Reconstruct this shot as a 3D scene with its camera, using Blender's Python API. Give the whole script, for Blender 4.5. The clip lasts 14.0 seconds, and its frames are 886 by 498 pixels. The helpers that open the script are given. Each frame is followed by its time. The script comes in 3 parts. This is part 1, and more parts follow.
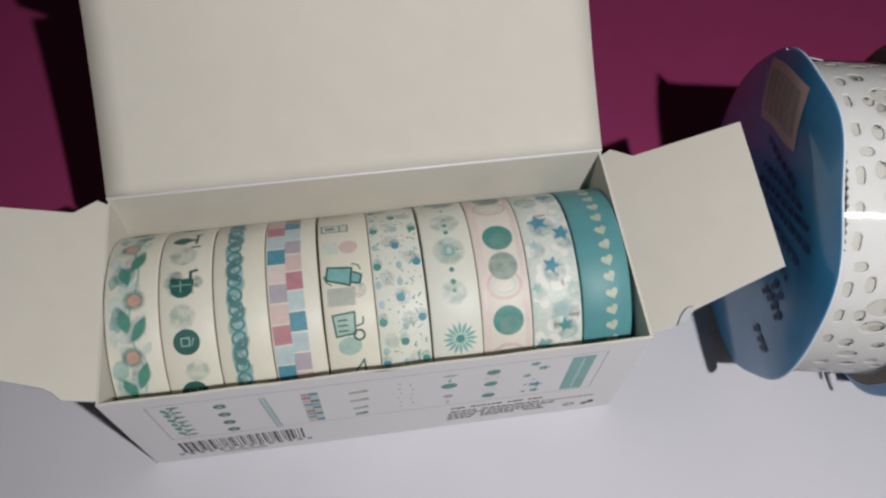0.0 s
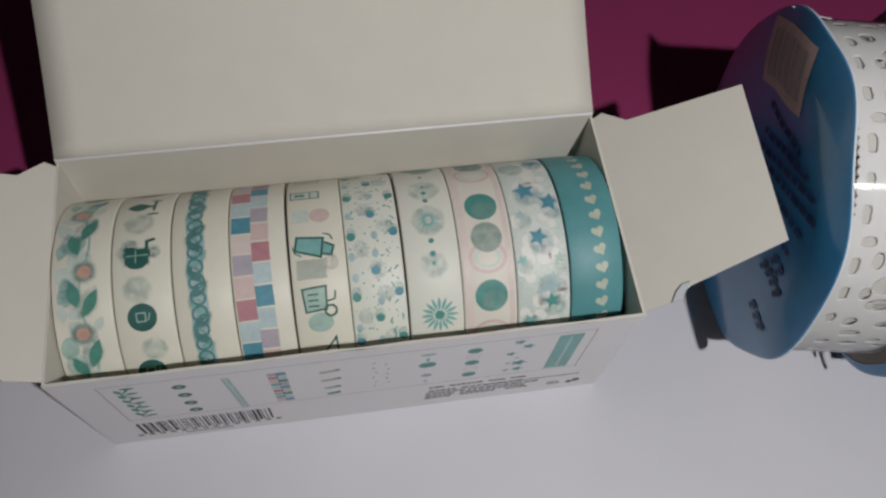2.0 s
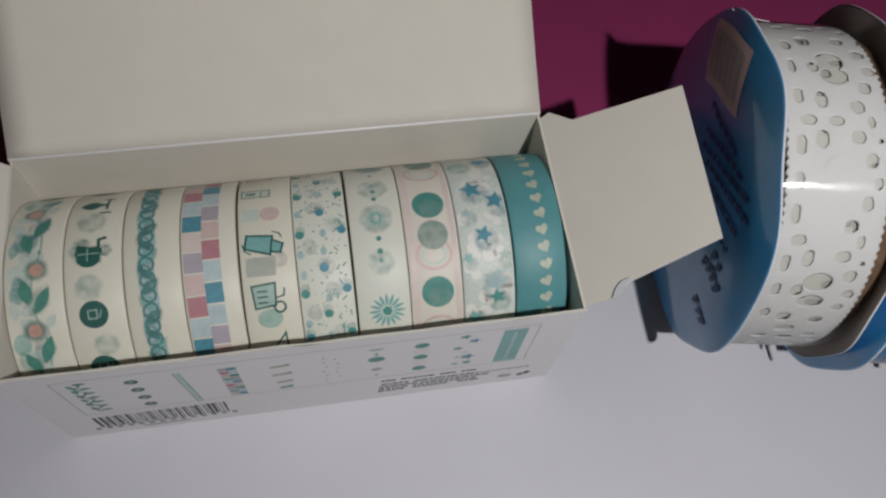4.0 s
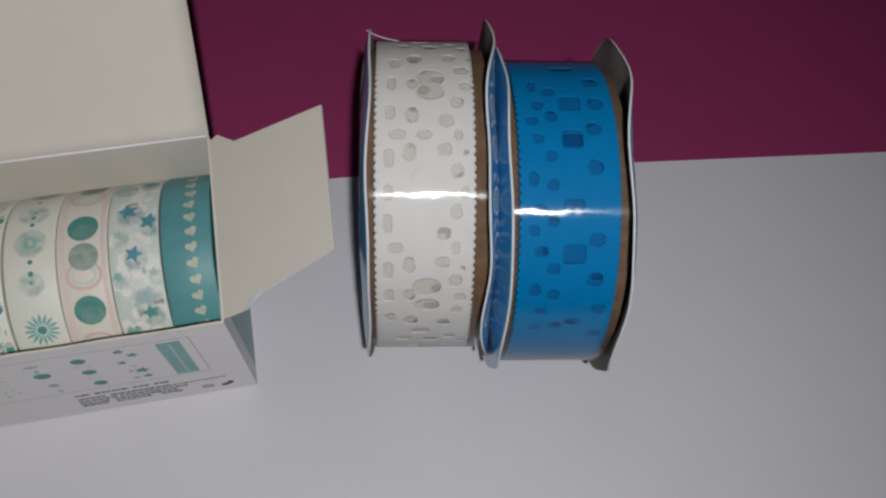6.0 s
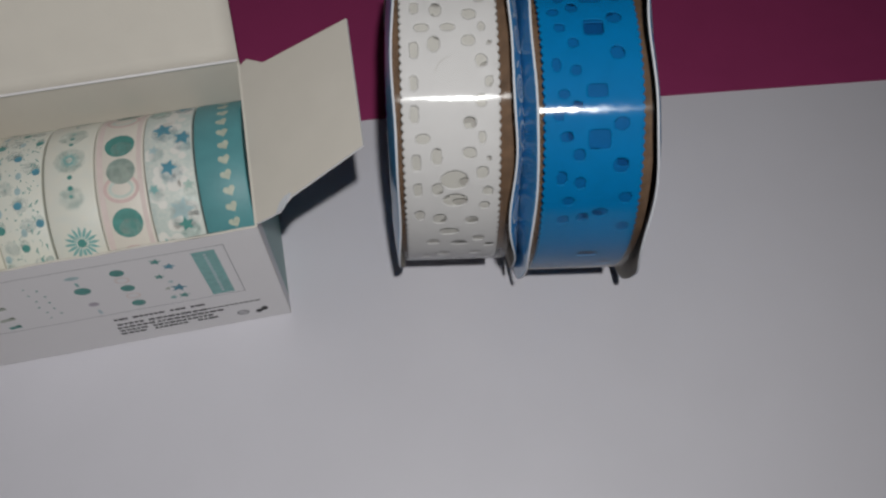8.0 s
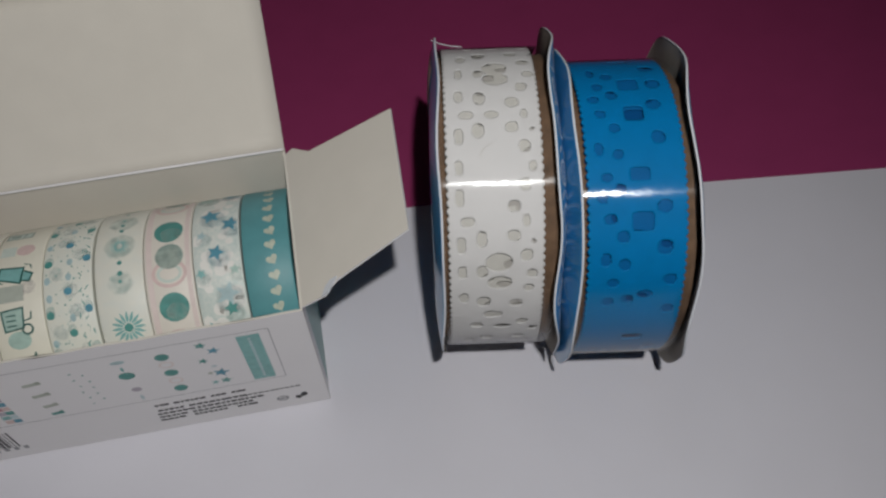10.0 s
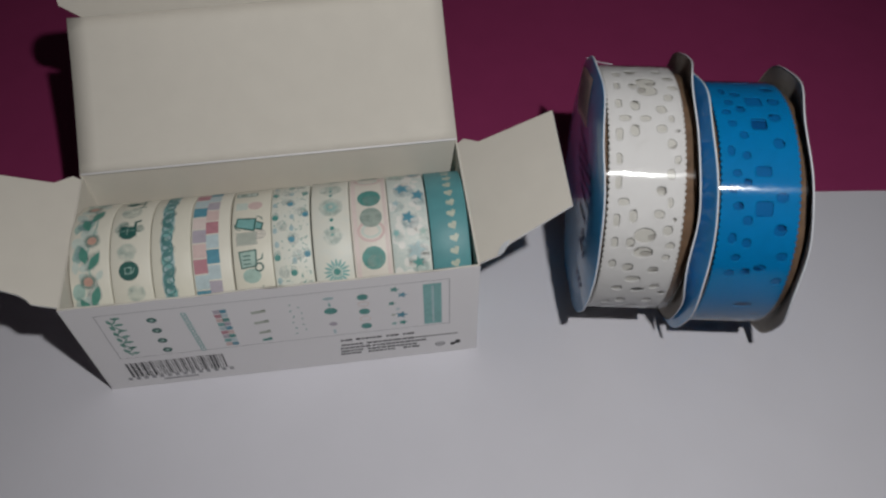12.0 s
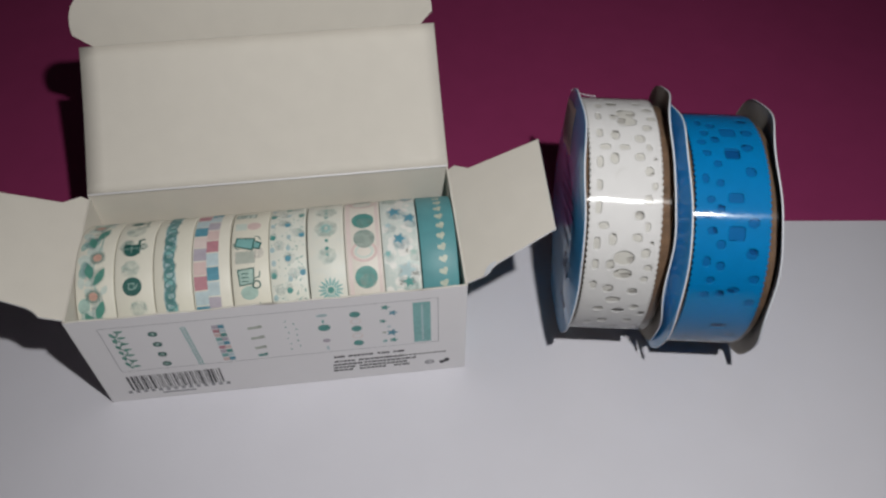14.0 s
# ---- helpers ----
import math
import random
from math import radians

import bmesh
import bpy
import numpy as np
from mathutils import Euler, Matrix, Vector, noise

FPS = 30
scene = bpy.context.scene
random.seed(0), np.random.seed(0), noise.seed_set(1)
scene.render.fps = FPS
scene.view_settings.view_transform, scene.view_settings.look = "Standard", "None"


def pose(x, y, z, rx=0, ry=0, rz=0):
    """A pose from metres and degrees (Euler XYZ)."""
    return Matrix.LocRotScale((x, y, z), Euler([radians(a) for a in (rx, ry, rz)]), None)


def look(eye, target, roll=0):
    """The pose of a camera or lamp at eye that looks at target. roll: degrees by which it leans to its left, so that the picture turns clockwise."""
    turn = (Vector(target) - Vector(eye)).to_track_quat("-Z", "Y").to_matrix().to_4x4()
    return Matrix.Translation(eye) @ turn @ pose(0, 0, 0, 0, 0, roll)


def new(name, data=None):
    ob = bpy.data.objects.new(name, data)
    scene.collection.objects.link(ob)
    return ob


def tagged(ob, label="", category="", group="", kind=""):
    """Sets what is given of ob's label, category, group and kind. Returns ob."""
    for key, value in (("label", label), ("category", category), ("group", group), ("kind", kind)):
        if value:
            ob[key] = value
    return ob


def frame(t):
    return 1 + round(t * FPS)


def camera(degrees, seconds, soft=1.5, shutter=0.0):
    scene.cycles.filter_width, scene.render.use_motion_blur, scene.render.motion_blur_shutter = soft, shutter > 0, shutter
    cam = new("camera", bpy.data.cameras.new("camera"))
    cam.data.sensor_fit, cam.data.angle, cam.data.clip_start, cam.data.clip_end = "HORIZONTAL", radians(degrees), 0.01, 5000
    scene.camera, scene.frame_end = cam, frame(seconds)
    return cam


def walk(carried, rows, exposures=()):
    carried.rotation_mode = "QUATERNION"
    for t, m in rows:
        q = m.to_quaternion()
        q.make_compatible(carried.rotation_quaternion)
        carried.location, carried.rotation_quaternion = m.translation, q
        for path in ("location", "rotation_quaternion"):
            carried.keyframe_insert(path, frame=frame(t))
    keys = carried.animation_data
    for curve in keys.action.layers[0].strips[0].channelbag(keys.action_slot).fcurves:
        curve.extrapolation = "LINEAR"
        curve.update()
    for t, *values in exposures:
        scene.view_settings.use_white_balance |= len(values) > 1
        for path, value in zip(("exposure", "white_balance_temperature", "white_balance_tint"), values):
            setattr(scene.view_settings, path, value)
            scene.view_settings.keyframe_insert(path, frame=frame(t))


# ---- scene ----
cam = camera(57.0, 14.0, soft=2.4)
PATH = [
    (0, (0.051, -0.053, 0.186), (0.242, 0.885, -1.569), 3.9),
    (0.5, (0.049, -0.048, 0.178), (0.28, 0.845, -1.596), 6.7),
    (1, (0.051, -0.05, 0.179), (0.294, 0.821, -1.604), 7.8),
    (1.5, (0.051, -0.05, 0.18), (0.295, 0.818, -1.606), 7.9),
    (2, (0.052, -0.047, 0.176), (0.288, 0.811, -1.615), 7.8),
    (4.3, (0.063, -0.049, 0.183), (0.326, 0.78, -1.619), 9.7),
    (4.5, (0.072, -0.051, 0.186), (0.307, 0.783, -1.616), 7.9),
    (5, (0.099, -0.06, 0.192), (0.323, 0.809, -1.596), 6.1),
    (5.5, (0.118, -0.062, 0.192), (0.363, 0.795, -1.598), 6.6),
    (6, (0.129, -0.063, 0.193), (0.372, 0.786, -1.601), 5.8),
    (6.5, (0.135, -0.061, 0.192), (0.36, 0.776, -1.61), 4.2),
    (7, (0.134, -0.067, 0.192), (0.321, 0.784, -1.608), 1.5),
    (7.2, (0.132, -0.074, 0.19), (0.305, 0.767, -1.616), 0.5),
    (9.3, (0.119, -0.092, 0.18), (0.343, 1.045, -1.45), -0.7),
    (9.5, (0.12, -0.091, 0.182), (0.319, 1.042, -1.454), -1.8),
    (10, (0.119, -0.089, 0.182), (0.302, 1.051, -1.451), -2.3),
    (10.5, (0.099, -0.086, 0.183), (0.262, 1.049, -1.455), -2.2),
    (11, (0.089, -0.088, 0.182), (0.216, 1.071, -1.442), -2.2),
    (11.5, (0.086, -0.091, 0.187), (0.214, 1.07, -1.436), -1.3),
    (12, (0.081, -0.117, 0.209), (0.22, 1.067, -1.397), -0.6),
    (12.5, (0.078, -0.13, 0.216), (0.243, 1.086, -1.362), 0.6),
    (13, (0.078, -0.128, 0.216), (0.251, 1.089, -1.362), 1.2),
    (13.5, (0.079, -0.128, 0.214), (0.237, 1.109, -1.35), 0.6),
    (14, (0.083, -0.126, 0.215), (0.228, 1.122, -1.342), 0.0),
]
walk(cam, [(t, look(eye, target, roll)) for t, eye, target, roll in PATH],
     [(0, 0.0), (0.5, -0.12), (1, -0.36), (2, -0.32), (4.5, -0.44), (5, -0.52), (5.5, -0.50), (6.5, -0.45), (7.2, -0.54), (9.5, -0.54), (11, -0.45), (12, -0.5), (12.6, -0.25), (13, -0.13), (14, -0.17)])

# ---- light: a small white torch beside the eye, and a dim room ----
world = bpy.data.worlds.new("room_light")
scene.world = world
world.use_nodes = True
world.node_tree.nodes["Background"].inputs[0].default_value = (0.75, 0.66, 0.72, 1)
world.node_tree.nodes["Background"].inputs[1].default_value = 0.02
torch_data = bpy.data.lights.new("torch", "SPOT")
torch_data.energy, torch_data.shadow_soft_size = 3.1, 0.004
torch_data.spot_size, torch_data.spot_blend = radians(110), 1.0
torch_data.color = (0.985, 0.975, 0.955)
torch = new("torch", torch_data)
torch.matrix_world = look((0.136, -0.119, 0.290), (0.106, 0.025, 0.0))


# ---- materials ----
def material(name, base, rough=0.6, metal=0.0, vary=0.06, scale=300.0, bump=0.1, bump_scale=1500.0, coat=0.0, coat_rough=0.1,
             sheen=0.0, stain=None, spec=0.5):
    m = bpy.data.materials.new(name)
    m.use_nodes = True
    t = m.node_tree
    p = t.nodes["Principled BSDF"]
    p.inputs["Roughness"].default_value = rough
    p.inputs["Metallic"].default_value = metal
    p.inputs["Coat Weight"].default_value = coat
    p.inputs["Coat Roughness"].default_value = coat_rough
    p.inputs["Specular IOR Level"].default_value = spec
    geo = t.nodes.new("ShaderNodeTexCoord")
    n1 = t.nodes.new("ShaderNodeTexNoise")
    n1.inputs["Scale"].default_value, n1.inputs["Detail"].default_value = scale, 4
    n2 = t.nodes.new("ShaderNodeTexNoise")
    n2.inputs["Scale"].default_value, n2.inputs["Detail"].default_value = scale / 9, 3
    for n in (n1, n2):
        t.links.new(geo.outputs["Object"], n.inputs["Vector"])
    add = t.nodes.new("ShaderNodeMath")
    add.operation = "ADD"
    t.links.new(n1.outputs["Fac"], add.inputs[0])
    t.links.new(n2.outputs["Fac"], add.inputs[1])
    ramp = t.nodes.new("ShaderNodeMapRange")
    ramp.inputs["From Min"].default_value, ramp.inputs["From Max"].default_value = 0.6, 1.4
    t.links.new(add.outputs[0], ramp.inputs["Value"])
    mix = t.nodes.new("ShaderNodeMix")
    mix.data_type = "RGBA"
    low = stain or tuple(c * (1 - vary) for c in base)
    high = tuple(min(1, c * (1 + vary)) for c in base)
    mix.inputs["A"].default_value, mix.inputs["B"].default_value = (*low, 1), (*high, 1)
    t.links.new(ramp.outputs[0], mix.inputs["Factor"])
    t.links.new(mix.outputs["Result"], p.inputs["Base Color"])
    if bump:
        n3 = t.nodes.new("ShaderNodeTexNoise")
        n3.inputs["Scale"].default_value, n3.inputs["Detail"].default_value = bump_scale, 3
        t.links.new(geo.outputs["Object"], n3.inputs["Vector"])
        b = t.nodes.new("ShaderNodeBump")
        b.inputs["Strength"].default_value, b.inputs["Distance"].default_value = bump, 0.0003
        t.links.new(n3.outputs["Fac"], b.inputs["Height"])
        t.links.new(b.outputs["Normal"], p.inputs["Normal"])
    return m


TABLE = material("white_table_laminate", (0.63, 0.622, 0.675), rough=0.42, vary=0.025, scale=60, bump=0.05, bump_scale=900)
MAGENTA = material("magenta_sheet", (0.275, 0.032, 0.118), rough=0.5, vary=0.06, scale=90, bump=0.06, bump_scale=700)
CARD = material("cream_card_inside", (0.64, 0.605, 0.545), rough=0.75, vary=0.03, scale=160, bump=0.12, bump_scale=2200)
PRINTED = material("white_card_outside", (0.74, 0.725, 0.74), rough=0.38, vary=0.015, scale=120, bump=0.04)
TEALCARD = material("teal_printed_card", (0.20, 0.38, 0.36), rough=0.4, vary=0.04, scale=150, bump=0.04)
BROWN = material("brown_cardboard", (0.13, 0.076, 0.043), rough=0.8, vary=0.45, scale=500, bump=0.5, bump_scale=1800)
GREYBOARD = material("grey_board", (0.33, 0.30, 0.265), rough=0.85, vary=0.12, scale=400, bump=0.3, bump_scale=1600)
BLUEFACE = material("blue_printed_board", (0.03, 0.24, 0.50), rough=0.35, vary=0.12, scale=250, bump=0.04, coat=0.6, coat_rough=0.1)
BRIGHTBLUE = material("bright_blue_print", (0.05, 0.27, 0.56), rough=0.4, vary=0.12, scale=400, bump=0.05)
PRINTWHITE = material("white_print", (0.62, 0.67, 0.74), rough=0.45, vary=0.06, scale=400, bump=0.05)
PAPERWHITE = material("white_paper_edge", (0.58, 0.60, 0.64), rough=0.8, vary=0.05, scale=600)
WHITERIB = material("white_ribbon", (0.56, 0.555, 0.555), spec=0.25, rough=0.65, vary=0.04, scale=300, bump=0.15, bump_scale=3000)
# lower ribbon layers: shade inside the holes is put into these darker colours
WHITESHADE = material("shaded_white_liner", (0.40, 0.385, 0.36), spec=0.2, rough=0.6, vary=0.15, scale=300, bump=0.15, bump_scale=3000)
BLUESHADE = material("shaded_blue_liner", (0.002, 0.07, 0.22), spec=0.08, rough=0.6, vary=0.2, scale=300, bump=0.15, bump_scale=3000)
WHITEDIM = material("shaded_white_ribbon", (0.50, 0.49, 0.46), spec=0.2, rough=0.6, vary=0.08, scale=300, bump=0.15, bump_scale=3000)
BLUEDIM = material("shaded_blue_ribbon", (0.002, 0.115, 0.31), spec=0.08, rough=0.6, vary=0.12, scale=300, bump=0.15, bump_scale=3000)
BLUERIB = material("blue_ribbon", (0.0, 0.168, 0.395), spec=0.08, rough=0.6, vary=0.08, scale=300, bump=0.15, bump_scale=3000)

# ---- helpers for meshes ----
def mesh_of(name, verts, faces, mats, index=None, smooth=False):
    me = bpy.data.meshes.new(name)
    me.from_pydata([tuple(v) for v in verts], [], faces)
    for m in mats if isinstance(mats, (list, tuple)) else [mats]:
        me.materials.append(m)
    if index is not None:
        me.polygons.foreach_set("material_index", index)
    if smooth:
        me.polygons.foreach_set("use_smooth", [True] * len(me.polygons))
    me.update()
    return me


def child(name, me, parent, label=""):
    ob = new(name, me)
    ob.parent = parent
    return tagged(ob, label=label)


def part(name, bm, mats, parent, label="", smooth=False):
    me = bpy.data.meshes.new(name)
    bm.to_mesh(me)
    bm.free()
    for m in mats if isinstance(mats, (list, tuple)) else [mats]:
        me.materials.append(m)
    if smooth:
        me.polygons.foreach_set("use_smooth", [True] * len(me.polygons))
    return child(name, me, parent, label)


def slab(outline, place, thick, bevel=0.0):
    """A sheet: outline in its plane, place(u, v) -> point, thickness away from the shown face (material 0), the rest material 1."""
    bm = bmesh.new()
    a = [bm.verts.new(place(u, v, 0.0)) for u, v in outline]
    b = [bm.verts.new(place(u, v, thick)) for u, v in outline]
    n = len(outline)
    top = bm.faces.new(a)
    bottom = bm.faces.new(b[::-1])
    bottom.material_index = 1
    for i in range(n):
        f = bm.faces.new((a[i], b[i], b[(i + 1) % n], a[(i + 1) % n]))
        f.material_index = 1
    if bevel:
        bmesh.ops.bevel(bm, geom=list(top.edges), offset=bevel, segments=2, affect="EDGES")
    bmesh.ops.triangulate(bm, faces=[f for f in bm.faces if len(f.verts) > 4])
    bmesh.ops.recalc_face_normals(bm, faces=bm.faces)
    return bm


def plane(origin, u_way, v_way):
    o, u, v = Vector(origin), Vector(u_way).normalized(), Vector(v_way).normalized()
    n = u.cross(v)
    return lambda a, b, w: o + a * u + b * v - w * n


def lathe(profile, x_of, count=96, y=0.0, z=0.0):
    """Turn (along, radius) rows about the x axis."""
    verts, faces = [], []
    for a, r in profile:
        for k in range(count):
            t = 2 * math.pi * k / count
            verts.append((a, y + r * math.sin(t), z + r * math.cos(t)))
    for i in range(len(profile) - 1):
        for k in range(count):
            faces.append((i * count + k, (i + 1) * count + k, (i + 1) * count + (k + 1) % count, i * count + (k + 1) % count))
    return verts, faces


# ---- table and sheet ----
bm = slab([(-0.6, -0.5), (0.8, -0.5), (0.8, 0.6), (-0.6, 0.6)], plane((0, 0, 0), (1, 0, 0), (0, 1, 0)), 0.025, 0.003)
table = part("table_top", bm, [TABLE, TABLE], None)
tagged(table, "white laminate table top with a faint sheen", "table", kind="structure")
EDGE = lambda x: 0.0447 - 0.112 * (x - 0.225) if x > 0.15 else 0.0531 - 0.06 * (x - 0.15)  # slightly curved edge
bm = slab([(x, EDGE(x)) for x in (-0.40, -0.1, 0.1, 0.15, 0.2, 0.25, 0.4, 0.60)] + [ (0.60, 0.50), (-0.40, 0.50)], plane((0, 0, 0.0006), (1, 0, 0), (0, 1, 0)), 0.0005)
sheet = part("magenta_sheet", bm, [MAGENTA, MAGENTA], None)
tagged(sheet, "large smooth magenta sheet lying flat on the white table", "sheet")

# ---- card box ----
L, D, H, TH = 0.1042, 0.0441, 0.0412, 0.0005
HB = 0.0424  # the hinge side stands a little higher
box = tagged(new("tape_box"), "open white card box holding ten rolls of decorative tape", "box")
box.location.z = 0.0002
top_edge = [(L * k / 26, H + 0.0002 * math.sin(k * 1.3) + (0.0004 if k == 12 else 0)) for k in range(26, -1, -1)]
front = part("front_panel", slab([(0, 0), (L, 0)] + top_edge, plane((0, 0, 0), (1, 0, 0), (0, 0, 1)), TH), [PRINTED, CARD], box, "white printed front panel")
part("back_panel", slab([(0, 0), (L, 0), (L, HB), (0, HB)], plane((0, D - TH, 0), (1, 0, 0), (0, 0, 1)), TH), [CARD, PRINTED], box, "plain cream inside of the back panel")
part("side_panel", slab([(TH, 0), (D - TH, 0), (D - TH, H), (TH, H)], plane((L, 0, 0), (0, 1, 0), (0, 0, 1)), TH), [PRINTED, CARD], box)
part("side_panel", slab([(TH, 0), (D - TH, 0), (D - TH, H), (TH, H)], plane((0, 0, 0), (0, 1, 0), (0, 0, 1)), -TH), [PRINTED, CARD], box)
part("base", slab([(TH, TH), (L - TH, TH), (L - TH, D - TH), (TH, D - TH)], plane((0, 0, TH), (1, 0, 0), (0, 1, 0)), TH), [CARD, PRINTED], box)
part("teal_print", slab([(0.0045, 0.0005), (D - 0.002, 0.0005), (D - 0.002, H - 0.001), (0.0045, H - 0.001)], plane((L + 0.00002, 0, 0), (0, 1, 0), (0, 0, 1)), 0.00001), [TEALCARD, TEALCARD], box, "plain teal printed side field")


def lid_point(u, v, w):
    """The lid bows slightly; u along the hinge, v up the lid."""
    o, d, n = Vector((0, D - 0.0004, HB - 0.0001)), Vector((0, 0.0365, 0.0240)).normalized(), Vector((0, -0.0240, 0.0365)).normalized()
    bow = -0.0011 * math.sin(math.pi * v / 0.0438) * (0.6 + 0.4 * u / L)
    return o + u * Vector((1, 0, 0)) + v * d + (bow - w) * n


def grid_sheet(us, vs, place, thick, keep=None):
    bm = bmesh.new()
    tops, bots = {}, {}
    for i, u in enumerate(us):
        for j, v in enumerate(vs):
            tops[i, j] = bm.verts.new(place(u, v, 0))
            bots[i, j] = bm.verts.new(place(u, v, thick))
    for i in range(len(us) - 1):
        for j in range(len(vs) - 1):
            bm.faces.new((tops[i, j], tops[i + 1, j], tops[i + 1, j + 1], tops[i, j + 1]))
            f = bm.faces.new((bots[i, j], bots[i, j + 1], bots[i + 1, j + 1], bots[i + 1, j]))
            f.material_index = 1
    n, m = len(us) - 1, len(vs) - 1
    for ring in ([(i, 0) for i in range(n + 1)], [(n, j) for j in range(m + 1)], [(i, m) for i in range(n, -1, -1)], [(0, j) for j in range(m, -1, -1)]):
        for p, q in zip(ring, ring[1:]):
            bm.faces.new((tops[p], bots[p], bots[q], tops[q])).material_index = 1
    bmesh.ops.recalc_face_normals(bm, faces=bm.faces)
    return bm


LID = 0.0438
lid = part("lid", grid_sheet([L * k / 20 for k in range(21)], [LID * k / 12 for k in range(13)], lid_point, TH), [CARD, PRINTED], box, "lid swung open, cream inside", smooth=True)
v, f = lathe([(0.0003, 0.0001), (0.0006, 0.00034), (L - 0.0006, 0.00034), (L - 0.0003, 0.0001)], None, 12, D - 0.00055, HB)
child("fold_crease", mesh_of("fold_crease", v, f, PRINTED, smooth=True), lid, "white worn fold line")
tuck = [(0.004, 0.0), (L - 0.004, 0.0)]
tuck += [(L - 0.0005 - 0.009 * (1 - math.cos(a)), 0.004 + 0.013 * math.sin(a)) for a in [math.pi / 2 * k / 10 for k in range(11)]]
tuck += [(0.0005 + 0.009 * (1 - math.cos(a)) - 0.0012, 0.004 + 0.013 * math.sin(a)) for a in [math.pi / 2 * k / 10 for k in range(10, -1, -1)]]
top = lid_point(0, LID, 0)
part("tuck_flap", slab(tuck, plane((0, top.y, top.z), (1, 0, 0), (0, 0.10, 1.0)), TH), [CARD, PRINTED], lid, "tuck flap bent upright with rounded corners")

FLAP = [(0.0, 0.0010), (0.0050, 0.0010), (0.0064, 0.0024), (0.0078, 0.0032), (0.0234, 0.0062), (0.0249, 0.0386), (0.0055, 0.0400), (0.0018, 0.0436), (0.0, 0.0430)]
slope = math.hypot(1, 0.555)
part("side_flap", slab([(u * slope, v) for u, v in FLAP], plane((L, 0, H), (1, 0, 0.555), (0, 1, 0)), TH), [CARD, PRINTED], box, "side flap folded outwards")
part("side_flap", slab([(u * slope, v) for u, v in FLAP][::-1], plane((0, 0, H), (-1, 0, 0.5), (0, 1, 0)), -TH), [CARD, PRINTED], box, "side flap folded outwards")

part("torn_corner", slab([(0.0050, 0.0008), (0.0068, 0.0010), (0.0080, 0.0026), (0.0092, 0.0036), (0.0076, 0.0036), (0.0062, 0.0026)], plane((L, 0, H + 0.0002), (1, 0, 0.62), (0, 1, 0)), 0.0004), [PAPERWHITE, PAPERWHITE], box, "torn white paper edge")

# ---- flat prints: shapes in a (x, y) plane in millimetres ----
def disc(x, y, rx, ry=None, n=20, turn=0.0):
    ry = rx if ry is None else ry
    c, s = math.cos(turn), math.sin(turn)
    return [(x + rx * math.cos(a) * c - ry * math.sin(a) * s, y + rx * math.cos(a) * s + ry * math.sin(a) * c) for a in [2 * math.pi * k / n for k in range(n)]]


def rect(x, y, hw, hh, turn=0.0):
    c, s = math.cos(turn), math.sin(turn)
    return [(x + a * hw * c - b * hh * s, y + a * hw * s + b * hh * c) for a, b in ((-1, -1), (1, -1), (1, 1), (-1, 1))]


def leaf(x, y, length, width, turn):
    c, s = math.cos(turn), math.sin(turn)
    pts = [(length * (k / 8 - 0.5), width / 2 * math.sin(math.pi * k / 8)) for k in range(9)]
    pts += [(a, -b) for a, b in pts[-2:0:-1]]
    return [(x + a * c - b * s, y + a * s + b * c) for a, b in pts]


def star(x, y, R, turn=0.3, inner=0.45, n=5):
    return [(x + (R if k % 2 == 0 else R * inner) * math.sin(turn + math.pi * k / n), y + (R if k % 2 == 0 else R * inner) * math.cos(turn + math.pi * k / n)) for k in range(2 * n)]


def heart(x, y, w, turn=0.0):
    out = []
    for k in range(22):
        t = 2 * math.pi * k / 22
        a, b = 16 * math.sin(t) ** 3, 13 * math.cos(t) - 5 * math.cos(2 * t) - 2 * math.cos(3 * t) - math.cos(4 * t)
        a, b = a * w / 32, b * w / 32
        out.append((x + a * math.cos(turn) - b * math.sin(turn), y + a * math.sin(turn) + b * math.cos(turn)))
    return out


def stroke(points, width):
    """A band along a line of points, mitred at its corners, as quads that share their ends."""
    closed = points[0] == points[-1]
    pts = points[:-1] if closed else points
    n, sides = len(pts), []
    for k, (x, y) in enumerate(pts):
        a = pts[k - 1] if k or closed else pts[k]
        b = pts[(k + 1) % n] if k < n - 1 or closed else pts[k]
        u, v = Vector((x - a[0], y - a[1])), Vector((b[0] - x, b[1] - y))
        u, v = (u.normalized() if u.length else v.normalized()), (v.normalized() if v.length else u.normalized())
        m = Vector((-(u + v).y, (u + v).x))
        m = m.normalized() if m.length > 1e-6 else Vector((-u.y, u.x))
        k2 = width / 2 / max(0.4, m.dot(Vector((-u.y, u.x))))
        sides.append(((x + m.x * k2, y + m.y * k2), (x - m.x * k2, y - m.y * k2)))
    ends = range(n if closed else n - 1)
    return [[sides[k][0], sides[k][1], sides[(k + 1) % n][1], sides[(k + 1) % n][0]] for k in ends]


def ring(x, y, rx, ry, width, turn=0.0, n=20):
    pts = disc(x, y, rx, ry, n, turn)
    return stroke(pts + pts[:1], width)


